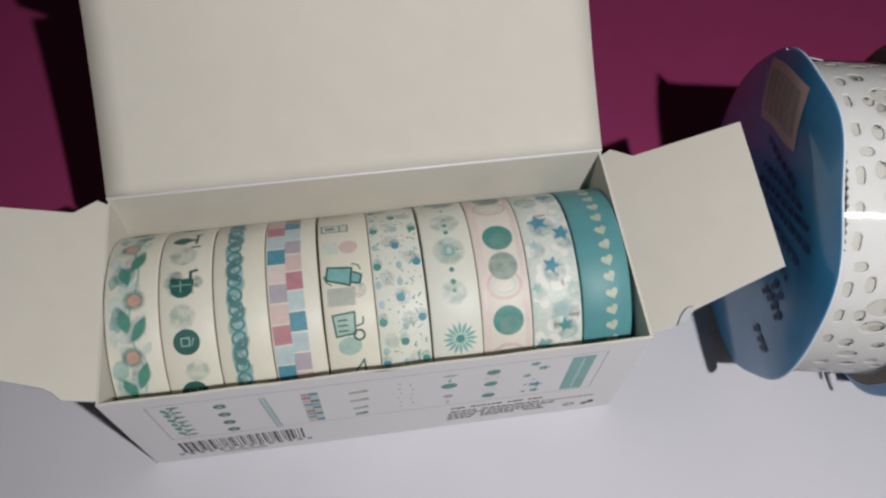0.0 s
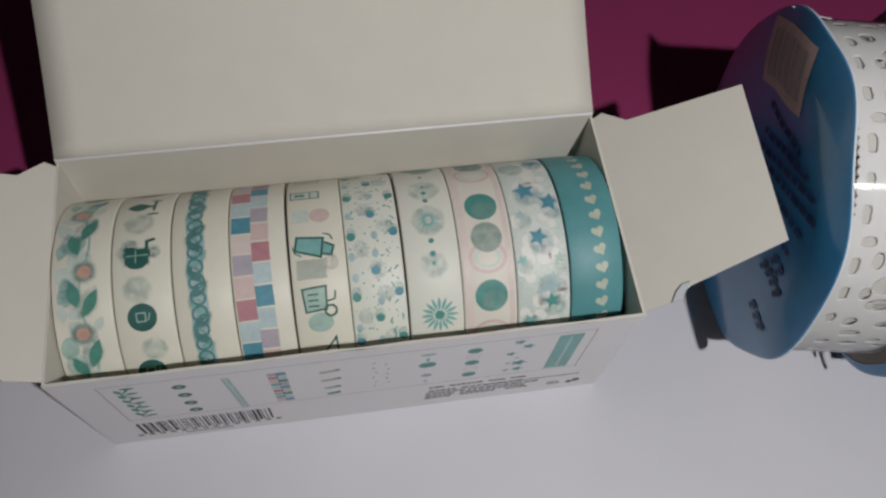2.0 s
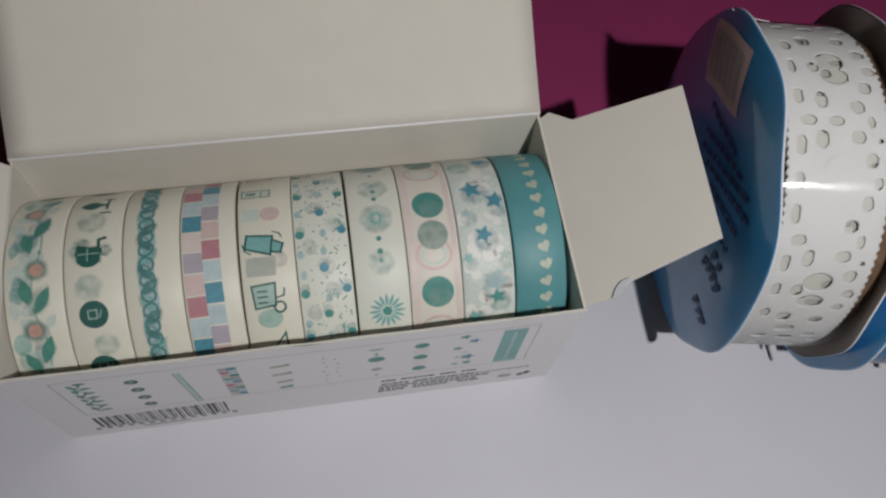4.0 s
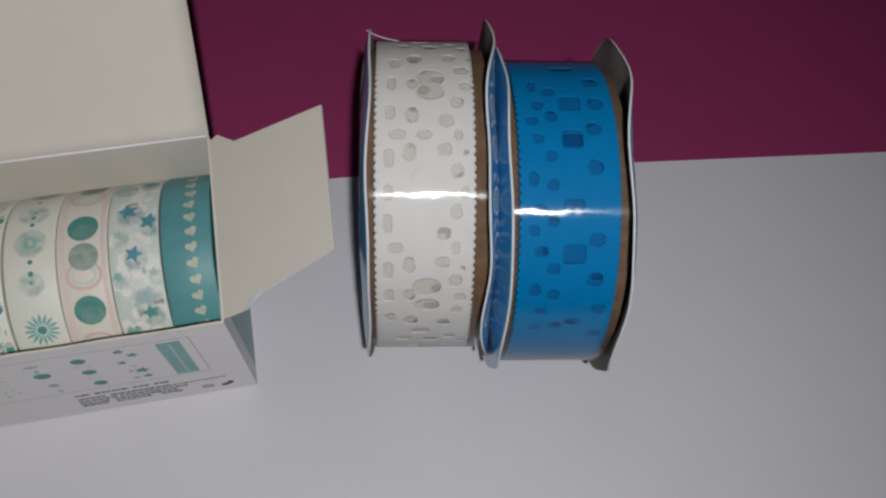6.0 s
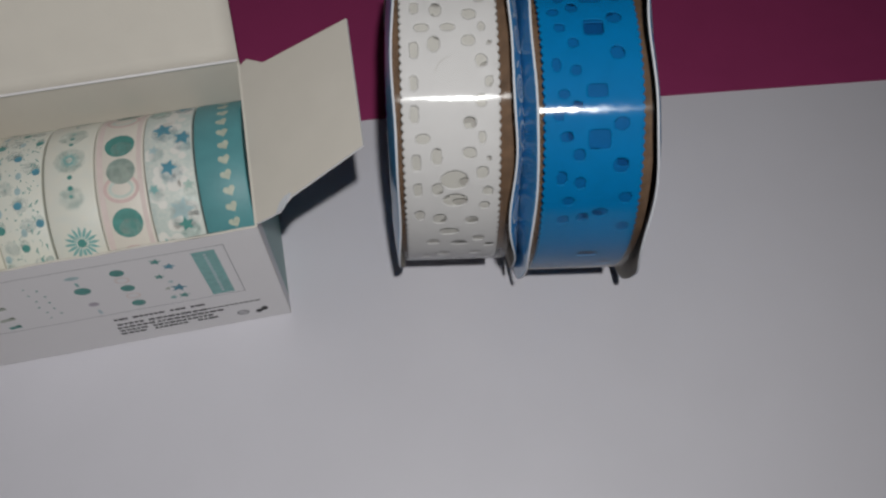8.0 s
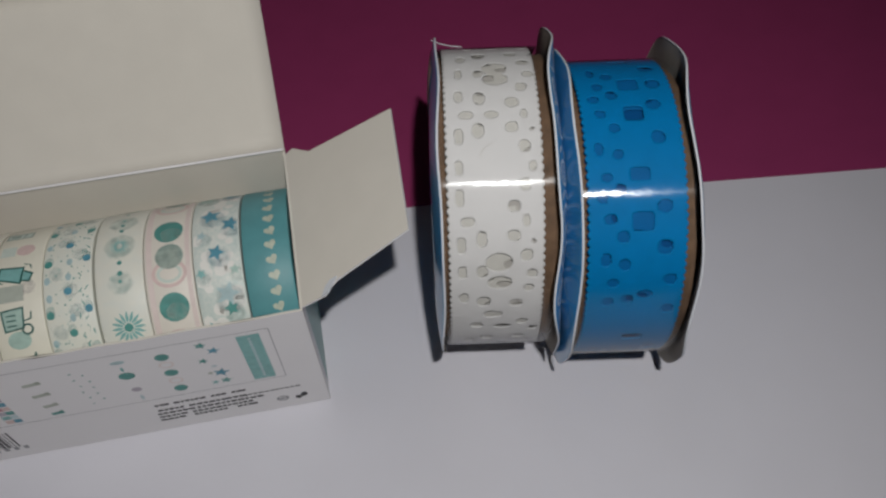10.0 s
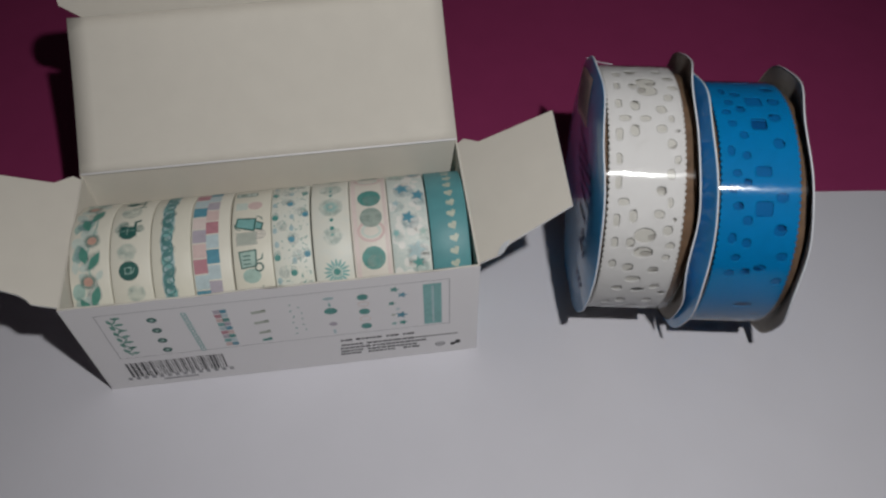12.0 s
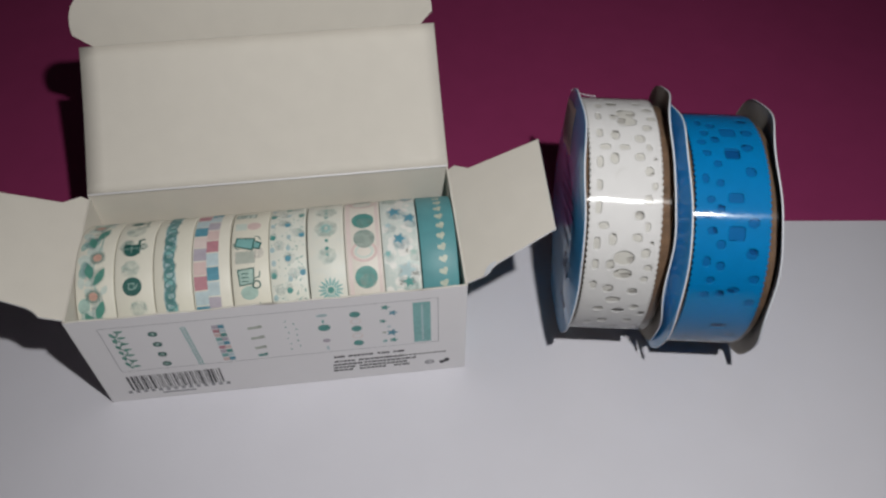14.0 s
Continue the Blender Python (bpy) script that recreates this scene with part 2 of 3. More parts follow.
def flat_mesh(polys, cut=None):
    bm = bmesh.new()
    for p in polys:
        area = sum(a[0] * b[1] - b[0] * a[1] for a, b in zip(p, p[1:] + p[:1]))
        bm.faces.new([bm.verts.new((x, y, 0)) for x, y in (p if area > 0 else p[::-1])])
    bmesh.ops.remove_doubles(bm, verts=bm.verts, dist=1e-5)
    if cut:
        lo, hi = min(v.co.y for v in bm.verts), max(v.co.y for v in bm.verts)
        y = math.ceil(lo / cut) * cut
        while y < hi:
            bmesh.ops.bisect_plane(bm, geom=bm.verts[:] + bm.edges[:] + bm.faces[:], plane_co=(0, y, 0), plane_no=(0, 1, 0))
            y += cut
    bmesh.ops.triangulate(bm, faces=bm.faces)
    return bm


INKS = {}


def ink(name, colour, vary=0.25, scale=700.0):
    INKS[name] = colour
    return material(name, colour, rough=0.5, vary=vary, scale=scale, bump=0.1, bump_scale=2500)


GREEN = ink("leaf_green_ink", (0.085, 0.27, 0.215))
PALEGREEN = ink("pale_green_ink", (0.36, 0.50, 0.45), 0.2)
MIST = ink("misty_green_ink", (0.55, 0.62, 0.57), 0.1)
MISTBLUE = ink("misty_blue_ink", (0.37, 0.50, 0.52), 0.2)
DARKGREEN = ink("dark_green_ink", (0.025, 0.115, 0.10))
CORAL = ink("coral_ink", (0.57, 0.34, 0.275), 0.2)
ROSE = ink("rose_ink", (0.47, 0.22, 0.26), 0.15)
PINK = ink("pale_pink_ink", (0.63, 0.48, 0.46), 0.1)
BLUSH = ink("blush_ink", (0.68, 0.58, 0.55), 0.06)
LILAC = ink("lilac_ink", (0.42, 0.38, 0.44), 0.12)
SKY = ink("pale_blue_ink", (0.47, 0.57, 0.60), 0.15)
AQUA = ink("aqua_ink", (0.20, 0.42, 0.41), 0.2)
BLUE = ink("blue_ink", (0.09, 0.28, 0.37), 0.25)
TEAL = ink("teal_ink", (0.075, 0.27, 0.245), 0.25)
GREYGREEN = ink("grey_green_ink", (0.40, 0.43, 0.38), 0.15)
CREAM = ink("cream_ink", (0.47, 0.51, 0.42), 0.2)
CLOUD = ink("cloud_white_ink", (0.74, 0.73, 0.69), 0.04)
BLACK = ink("black_ink", (0.03, 0.03, 0.035), 0.2)
GREYINK = ink("grey_ink", (0.25, 0.25, 0.27), 0.2)

def wash(name, colour, cover):
    """Thin watercolour: the ink lies in blots, and the paper shows between them."""
    m = ink(name, colour)
    t = m.node_tree
    p = t.nodes["Principled BSDF"]
    blot, grade, bare, mixed, where = (t.nodes.new("ShaderNode" + n) for n in ("TexNoise", "MapRange", "BsdfTransparent", "MixShader", "TexCoord"))
    blot.inputs["Scale"].default_value, blot.inputs["Detail"].default_value, blot.inputs["Roughness"].default_value = 520, 2, 0.5
    grade.inputs["From Min"].default_value, grade.inputs["From Max"].default_value = 0.22, 0.78
    grade.inputs["To Max"].default_value = cover * 1.5
    t.links.new(where.outputs["Object"], blot.inputs["Vector"])
    t.links.new(blot.outputs["Fac"], grade.inputs["Value"])
    t.links.new(grade.outputs[0], mixed.inputs[0])
    t.links.new(bare.outputs[0], mixed.inputs[1])
    t.links.new(p.outputs[0], mixed.inputs[2])
    t.links.new(mixed.outputs[0], t.nodes["Material Output"].inputs["Surface"])
    return m


WASHES = {}


def wash_of(mat):
    """The thin wash of an ink, mixed once."""
    if mat.name not in WASHES:
        c = INKS[mat.name]
        WASHES[mat.name] = wash(mat.name.replace("_ink", "_wash"), c, 0.15)
    return WASHES[mat.name]


# ---- prints on the front of the box ----
def front_print(name, polys, mat, label="", lift=1):
    bm = flat_mesh(polys)
    for v in bm.verts:
        v.co = Vector((v.co.x / 1000, -0.00003 * lift, (0.95 * v.co.y + 0.5) / 1000))
    return part(name, bm, mat, front, label)


front_print("printed_frame", stroke([(7.3, 16), (96.3, 16), (96.3, 38.6), (7.3, 38.6), (7.3, 16)], 0.16), GREYINK, "thin grey printed frame")
front_print("printed_stem", stroke([(11 + 0.7 * math.sin(k * 0.9), 37 - 0.7 * k) for k in range(29)], 0.4), GREEN)
front_print("printed_vine", [leaf(11 + 1.0 * (-1) ** k, 36.5 - 1.5 * k, 2.6, 1.1, 0.7 * (-1) ** k - 0.6) for k in range(13)], GREEN)
for z in (34, 28.8, 23.5, 18.4):
    front_print("printed_badge", [disc(20.3, z, 1.25)], DARKGREEN)
    front_print("badge_mark", [disc(20.3, z, 0.5)], PALEGREEN, lift=2)
front_print("printed_braid", [p for k in range(14) for p in ring(29 + 0.07 * k - 0.5, 35.3 - 1.45 * k, 0.6, 0.65, 0.3, n=10)], AQUA)
for k in range(9):
    front_print("printed_check", [rect(36.6 if k % 2 else 38.2, 34.6 - 2.1 * k, 0.85, 0.85)], (BLUE, ROSE, TEAL, AQUA)[k % 4])
    front_print("printed_check", [rect(38.2 if k % 2 else 36.6, 34.6 - 2.1 * k, 0.85, 0.85)], (LILAC, SKY, PINK)[k % 3])
for z, w in ((32.4, 1.9), (27.2, 1.9), (22.0, 1.6), (18.0, 1.3)):
    front_print("printed_sketch", [rect(46.8, z, w, 0.6, 0.12), rect(46.8 + w * 0.7, z + 0.7, 0.4, 0.3)], TEAL if z < 20 else GREYGREEN)
front_print("printed_dots", [disc(55 + 2.4 * (k % 2) + 0.3 * math.sin(k * 5), 34 - 1.45 * k, 0.27, n=8) for k in range(11)], TEAL)
for z, rx, ry, m in ((35.2, 1.5, 0.7, MISTBLUE), (29.0, 1.7, 1.6, TEAL), (22.3, 1.1, 1.0, LILAC), (18.2, 0.4, 1.2, SKY), (32.2, 0.3, 1.0, AQUA)):
    front_print("printed_motif", [disc(65, z, rx, ry)], m)
for z in (34.2, 27.0, 19.4):
    front_print("printed_moon", [disc(73.7, z, 1.45, 1.45)], TEAL)
for z in (30.8, 23.2):
    front_print("printed_moon_ring", ring(73.7, z, 1.35, 1.2, 0.3), BLUSH)
for x, z, R, m in ((82, 36.2, 1.4, TEAL), (84, 33.3, 1.5, BLUE), (81, 29.5, 1.2, TEAL), (83.4, 23.2, 1.9, BLUE), (81.2, 19.0, 1.0, AQUA), (83.6, 19.2, 1.4, TEAL), (82.6, 26.5, 0.8, SKY), (81.2, 23.6, 0.8, GREYGREEN)):
    front_print("printed_star", [star(x, z, R)], m)
front_print("printed_swatch", [rect(91.8, 27, 2.4, 10.2)], AQUA, "teal printed swatch")
front_print("swatch_hearts", [disc(91.9, 35.6 - 1.32 * k, 0.4, 0.5, 8) for k in range(14)], SKY, lift=2)
bars, x, rb = [], 7.4, random.Random(11)
while x < 33.4:
    w = rb.choice((0.22, 0.22, 0.45, 0.65))
    bars.append(rect(x + w / 2, 9.0, w / 2, 4.0))
    x += w + rb.choice((0.25, 0.25, 0.5))
tagged(front_print("barcode", bars, BLACK, "black printed barcode"), kind="stuff")
tagged(front_print("printed_digits", [rect(6.5 + 2.15 * k, 4.2, 0.55, 0.75) for k in range(14)], GREYINK), kind="stuff")
front_print("printed_line", [rect(20, 2.3, 4.8, 0.4)], GREYINK)
text = []
for z, spans in ((12.6, ((66, 68.4), (70.2, 77), (78.6, 81.5), (83.2, 86))), (9.9, ((66, 72), (73, 82), (83, 85.5), (86.5, 98))), (8.1, ((65.5, 74), (74.5, 89))),
                 (6.4, ((65.5, 71), (73, 86.5))), (4.8, ((65.3, 71), (73, 80.5), (83, 87)))):
    for a, b in spans:
        while a < b:
            w = rb.uniform(0.7, 1.5)
            text.append(rect(min(a + w / 2, b), z, w / 2, 0.46 if z != 9.9 or a < 86 else 0.28))
            a += w + 0.25
tagged(front_print("printed_text", text, BLACK, "lines of small dark print"), kind="stuff")
front_print("printed_icon", ring(93.6, 4.6, 1.2, 1.0, 0.5) + [rect(93.6, 4.6, 0.7, 0.3)], GREYINK)
front_print("printed_icon", [disc(97.3, 4.0, 0.8, 0.9), disc(98.7, 4.9, 0.8, 1.1), rect(98, 4.2, 0.7, 0.3)], BLACK)

# ---- rolls of tape ----
ROLL, PITCH, FIRST, RY, RZ = 0.0211, 0.01025, 0.0008, 0.0219, 0.0217
DEG = 0.95 * ROLL * 1000 * math.pi / 180  # millimetres of tape for a degree of turn
HALF = (PITCH - 0.00025) * 500
SHIFT = (0, 0, 0, -0.00008, 0.00012, 0, 0.0002, 0.0001, 0, 0.00012)
PAPERS = [material("washi_paper", c, rough=0.5, vary=v, scale=sc, bump=0.12, bump_scale=2500, stain=st) for c, v, sc, st in (
    ((0.71, 0.685, 0.595), 0.03, 500, None), ((0.71, 0.685, 0.595), 0.03, 500, None), ((0.70, 0.675, 0.58), 0.03, 500, None), ((0.70, 0.675, 0.59), 0.03, 500, None),
    ((0.70, 0.675, 0.58), 0.03, 500, None), ((0.70, 0.69, 0.61), 0.03, 900, (0.66, 0.69, 0.64)), ((0.71, 0.685, 0.60), 0.03, 400, (0.66, 0.68, 0.63)),
    ((0.70, 0.655, 0.59), 0.03, 500, None), ((0.71, 0.71, 0.66), 0.03, 1500, (0.46, 0.56, 0.54)), ((0.095, 0.285, 0.31), 0.10, 350, None))]


def tape_roll(k, label):
    w = PITCH - 0.00025
    ob = tagged(new("tape_roll"), label, "tape", "rolls of decorative tape in the box")
    ob.matrix_world = pose(FIRST + PITCH * k + w / 2 + SHIFT[k], RY + (0.0002 if k >= 6 else 0.0), RZ, 5, 0, (0.6, 0.5, 0.4, 0.4, 0, 0, -0.3, -0.4, -0.4, -0.8)[k])
    e = 0.00028
    v, f = lathe([(-w / 2, 0.0165), (-w / 2, ROLL - e), (-w / 2 + e * 0.3, ROLL - e * 0.3), (-w / 2 + e, ROLL), (w / 2 - e, ROLL), (w / 2 - e * 0.3, ROLL - e * 0.3), (w / 2, ROLL - e), (w / 2, 0.0165), (-w / 2, 0.0165)], None, 160)
    me = mesh_of("wound_tape", v, f, PAPERS[k])
    me.polygons.foreach_set("use_smooth", [160 <= i < 6 * 160 for i in range(len(me.polygons))])
    child("wound_tape", me, ob)
    v, f = lathe([(-w / 2, 0.0153), (-w / 2, 0.01645), (w / 2, 0.01645), (w / 2, 0.0153), (-w / 2, 0.0153)], None, 64)
    child("core", mesh_of("core", v, f, GREYBOARD), ob, "card core ring")
    return ob


def motif(roll, name, polys, mat, lift=1, label=""):
    """Printed shapes wound onto a roll: x in millimetres across, y in millimetres round it from the top."""
    clip = HALF - 0.3
    polys = [[(max(-clip, min(clip, x)), y) for x, y in p] for p in polys]
    bm = flat_mesh(polys, 0.9)
    r = ROLL + 0.000022 * lift
    for v in bm.verts:
        a = v.co.y / 1000 / ROLL
        v.co = Vector((v.co.x / 1000, r * math.sin(a), r * math.cos(a)))
    bmesh.ops.dissolve_degenerate(bm, edges=bm.edges, dist=1e-7)
    return part(name, bm, mat, roll, label, smooth=True)


def grown(poly, by):
    """A shape spread outwards by some millimetres, with an uneven rim."""
    cx, cy = sum(x for x, y in poly) / len(poly), sum(y for x, y in poly) / len(poly)
    out = []
    for k, (x, y) in enumerate(poly):
        d = math.hypot(x - cx, y - cy) or 1.0
        g = 1 + by * (1 + 0.18 * math.sin(2.3 * k + 7 * cx + 3 * cy)) / d
        out.append((cx + (x - cx) * g, cy + (y - cy) * g))
    return out


def bleed(roll, polys, mat, by=0.5, lift=0.5):
    """The soft wash that has run out round printed shapes."""
    for n, spread in enumerate((1.0, 0.4)):
        motif(roll, "ink_bleed", [grown(q, by * spread) for q in polys], wash_of(mat), lift + 0.2 * n)


LABELS = ["cream paper tape with green leaves and coral berries", "cream paper tape with dark green round badges", "cream paper tape with a twisted green braid",
          "paper tape with pink, blue and lilac checks", "cream paper tape with green sketched bottles and carts", "cream paper tape with scattered teal dots",
          "cream paper tape with pale dots and a green starburst", "pale pink paper tape with green moons", "paper tape with blue stars on pale clouds",
          "plain teal paper tape with a row of cream hearts"]
rolls = [tape_roll(k, text) for k, text in enumerate(LABELS)]
rd = random.Random(5)

# leaves and berries
o = rolls[0]
for x, a, l, w, t in ((-3.2, 12, 4.2, 2.2, 1.3), (-2.4, -9, 4.5, 2.6, 1.8), (-3.4, -21, 3.6, 1.8, 1.6), (2.2, 40, 3.0, 1.8, 1.2), (-2.8, 48, 4.0, 2.0, 1.7), (2.4, -28, 3.2, 1.6, 1.0)):
    motif(o, "pale_leaf", [leaf(x, a * DEG, l, w, t)], MIST if w < 2 else PALEGREEN)
for k, a in enumerate(range(-66, 74, 9)):
    motif(o, "colour_wash", [disc(-1.6 + 1.5 * math.sin(k * 1.7), a * DEG, 1.5 + 0.4 * math.sin(k), 2.2, 14, k)], MIST if k % 3 else PALEGREEN)
motif(o, "stem", stroke([(0.4 + 0.9 * math.sin(a / 9), a * DEG) for a in range(-72, 76, 6)], 0.45), PALEGREEN)
for x, a, l, w, t in ((0.2, 62, 4.6, 2.0, 0.35), (1.6, 50, 3.4, 1.3, 0.9), (1.0, 25, 5.6, 2.3, 1.15), (-1.3, 15, 4.8, 2.2, 1.9), (1.3, -17, 5.4, 2.1, 1.05), (-1.4, -12, 4.8, 2.3, 1.75), (1.0, -43, 5.8, 2.2, 1.2), (-1.9, -50, 4.8, 2.1, 2.0), (1.2, 74, 4.0, 1.5, 1.0)):
    motif(o, "leaf", [leaf(x, a * DEG, l, w, t)], GREEN if w > 1.45 else BLUE, 2)
    bleed(o, [leaf(x - 0.5, a * DEG, l * 1.1, w * 1.3, t)], BLUE if w > 2.15 else TEAL, 0.6, 1.1)
for x, a in ((-0.9, 37), (0.6, -1), (-0.4, -32), (0.4, -66), (0.5, 70)):
    motif(o, "berry_halo", [disc(x, a * DEG, 1.75)], GREYGREEN, 3)
    bleed(o, [disc(x, a * DEG, 1.8)], TEAL, 0.5, 3.2)
    motif(o, "berry", [disc(x, a * DEG, 1.15)], CORAL, 4)

# badges
o = rolls[1]
for x, a, rr in ((-0.8, -13, 2.0), (-3.0, 7, 0.8), (2.0, 7, 0.8), (-2.2, 11, 0.8), (0.8, -44, 1.8), (-0.6, 26, 2.2)):
    bleed(o, [disc(x, a * DEG, rr)], AQUA, 0.6)
for a in (-27, -57, 66):
    motif(o, "badge", [disc(-0.45, a * DEG, 2.5, n=28)], DARKGREEN, 2)
    motif(o, "badge_mark", stroke([(-1.4, a * DEG - 0.7), (0.1, a * DEG - 0.7), (0.1, a * DEG + 0.8), (-1.4, a * DEG + 0.8), (-1.4, a * DEG - 0.7)], 0.22) + stroke([(0.5, a * DEG - 0.6), (0.9, a * DEG + 0.7)], 0.2), PALEGREEN, 3)
bleed(o, [rect(-0.7, 4.5 * DEG, 2.1, 1.7), disc(-2.6, 4 * DEG, 0.9), disc(2.3, 6 * DEG, 0.9), disc(-1.6, 11 * DEG, 0.9)], TEAL, 0.3)
motif(o, "suitcase", [rect(-0.7, 4.5 * DEG, 2.0, 1.5), disc(-0.7, 1 * DEG, 1.8, 1.2)], DARKGREEN, 2)
motif(o, "suitcase_straps", stroke([(-2.6, 5 * DEG), (1.2, 5 * DEG)], 0.18) + stroke([(-0.9, 8 * DEG), (-0.9, 1 * DEG)], 0.18), PALEGREEN, 3)
motif(o, "suitcase_handle", stroke([(1.0, 7 * DEG), (1.0, 13 * DEG), (2.4, 14 * DEG)], 0.6), DARKGREEN, 2)
motif(o, "tree", [leaf(-1.2, 41 * DEG, 4.2, 3.0, 0.1), rect(0.8, 41 * DEG, 0.9, 0.4)], DARKGREEN, 2)
motif(o, "bench", stroke([(1.6, 36 * DEG), (1.7, 48 * DEG)], 0.5) + stroke([(0.6, 33 * DEG), (2.6, 33 * DEG)], 0.5) + stroke([(0.8, 48 * DEG), (2.6, 48 * DEG)], 0.5), DARKGREEN, 2)

# braid
o = rolls[2]
motif(o, "braid_ground", stroke([(-0.9 + 0.25 * math.sin(a / 5), a * DEG) for a in range(-72, 77, 4)], 3.0), MISTBLUE)
BRAID = ink("braid_green_ink", (0.085, 0.225, 0.225))
for k, a in enumerate(range(-72, 78, 8)):
    x = -0.9 + (0.3 if k % 2 else -0.3)
    t = 0.75 if k % 2 else 2.2
    motif(o, "braid_strand", [leaf(x, a * DEG, 3.9, 2.0, t)], BRAID if k % 3 else AQUA, 2)
    bleed(o, [leaf(x, a * DEG, 4.1, 2.3, t)], BRAID, 0.4, 0.9)
    motif(o, "braid_gleam", [leaf(x + 0.25, (a + 1) * DEG, 2.0, 0.7, t)], PALEGREEN, 3)
    motif(o, "braid_link", ring(-0.9, (a + 4) * DEG, 1.35, 1.15, 0.42, t, 16), BRAID, 4)

# checks
o = rolls[3]
LEFT = (SKY, PINK, ROSE, SKY, BLUE, BLUSH, LILAC, PINK, ROSE, SKY, BLUE, SKY, PINK)
RIGHT = (ROSE, BLUE, SKY, LILAC, PINK, ROSE, SKY, BLUE, SKY, LILAC, PINK, ROSE, AQUA)
for k in range(13):
    a = 60.5 - 11.6 * k
    motif(o, "check", [rect(-2.9, (a + 3) * DEG, 1.72, 1.86, 0.02 * math.sin(k))], LEFT[k])
    motif(o, "check", [rect(0.4, (a - 2) * DEG, 1.60, 1.86, 0.03 * math.cos(k))], RIGHT[k])

# sketches
o = rolls[4]
motif(o, "pink_blot", [disc(0.9, 19 * DEG, 1.9, 1.7)], PINK)
motif(o, "grey_blot", [rect(-1.3, -12 * DEG, 2.5, 1.7)], GREYGREEN)
motif(o, "grey_blot", [rect(-2.6, 19 * DEG, 1.5, 1.5)], MIST)
motif(o, "green_blot", [disc(-0.6, -40 * DEG, 2.3, 1.9)], PALEGREEN)
motif(o, "tube", [rect(-1.7, 36.5 * DEG, 2.5, 1.2)], MIST)
SKETCH = ink("sketch_ink", (0.17, 0.25, 0.22))
motif(o, "tube_outline", stroke([(-4.2, 33 * DEG), (1.0, 33 * DEG), (1.0, 40 * DEG), (-4.2, 40 * DEG), (-4.2, 33 * DEG)], 0.3) + stroke([(-0.6, 33 * DEG), (-0.6, 40 * DEG)], 0.25) + stroke([(-3.5, 36.5 * DEG), (-1.6, 36.5 * DEG)], 0.9), SKETCH, 2)
body = [(-3.5, 5.7 * DEG), (-4.0, -1.8 * DEG), (0.6, -6 * DEG), (1.2, 4.4 * DEG)]
motif(o, "bottle", [body, [(0.9, -4.4 * DEG), (2.5, -5.2 * DEG), (3.0, -0.4 * DEG), (1.3, 2.0 * DEG)]], AQUA, 2)
bleed(o, [rect(-1.3, -12 * DEG, 2.6, 1.7), disc(2.2, -9 * DEG, 1.3)], LILAC, 0.3)
motif(o, "bottle_outline", stroke(body + body[:1], 0.4) + stroke([(0.9, -4.4 * DEG), (2.5, -5.2 * DEG), (3.0, -0.4 * DEG), (1.3, 2.0 * DEG)], 0.4) + stroke([(1.2, 7 * DEG), (2.4, 6 * DEG), (2.9, 3 * DEG)], 0.25) + stroke([(-4.4, 1 * DEG), (-4.0, -3 * DEG), (-2.9, -5 * DEG)], 0.25), DARKGREEN, 3)
cart = [(-3.4, -22 * DEG), (-3.0, -34 * DEG), (0.7, -33 * DEG), (0.9, -21 * DEG)]
motif(o, "cart", [cart], PALEGREEN, 2)
motif(o, "cart_outline", stroke(cart + cart[:1], 0.35) + [q for a in (-25, -28, -31) for q in stroke([(-2.5, a * DEG), (-0.6, a * DEG)], 0.3)] + ring(1.4, -34 * DEG, 1.0, 1.0, 0.4) + stroke([(0.9, -29 * DEG), (2.3, -28 * DEG), (2.5, -24 * DEG)], 0.3), DARKGREEN, 3)
motif(o, "tent", stroke([(-1.2, -61 * DEG), (1.8, -49 * DEG), (2.0, -61 * DEG), (-1.2, -61 * DEG)], 0.4) + stroke([(-3.8, -57 * DEG), (-3.4, -62 * DEG)], 0.35), DARKGREEN, 3)
motif(o, "tube_outline", stroke([(-3.5, 56 * DEG), (1.0, 55 * DEG), (1.0, 63 * DEG), (-3.5, 64 * DEG), (-3.5, 56 * DEG)], 0.35), GREYGREEN, 2)

# dots
o = rolls[5]
tagged(motif(o, "specks", [disc(rd.uniform(-4.5, 4.5), rd.uniform(-68, 70) * DEG, rd.uniform(0.08, 0.22), n=6) for _ in range(170)], TEAL), kind="stuff")
tagged(motif(o, "dashes", [rect(rd.uniform(1.8, 4.2), rd.uniform(-65, 65) * DEG, 0.1, 0.55, rd.uniform(-1, 1)) for _ in range(26)], TEAL), kind="stuff")
for x, a in ((-4.0, 16), (-4.1, -8), (-3.8, -19), (-3.9, -46), (0.4, 3), (0.2, -7), (0.4, -32), (0, -54), (0.3, 30), (-4.0, 42)):
    motif(o, "pale_dot", [disc(x, a * DEG, 0.6, 0.85)], MISTBLUE)
for x, a in ((-3.9, 29), (-3.9, 3), (-3.9, -29), (-3.9, -54), (0.1, 43), (0.1, 16), (0.0, -16), (0.0, -41), (0.1, -66), (3.9, 29), (3.9, 4), (3.8, -28), (3.9, -53), (-3.9, 55)):
    motif(o, "dot", [disc(x, a * DEG, 0.82)], TEAL if a % 2 else BLUE, 2)
    bleed(o, [disc(x, (a + 2) * DEG, 0.8, 0.95)], AQUA, 0.3)

for k, a in enumerate(range(-64, 68, 12)):
    bleed(o, [disc(2.6 * math.sin(k * 2.3), a * DEG, 1.3, 1.0, 14, k)], MISTBLUE, 0.5)

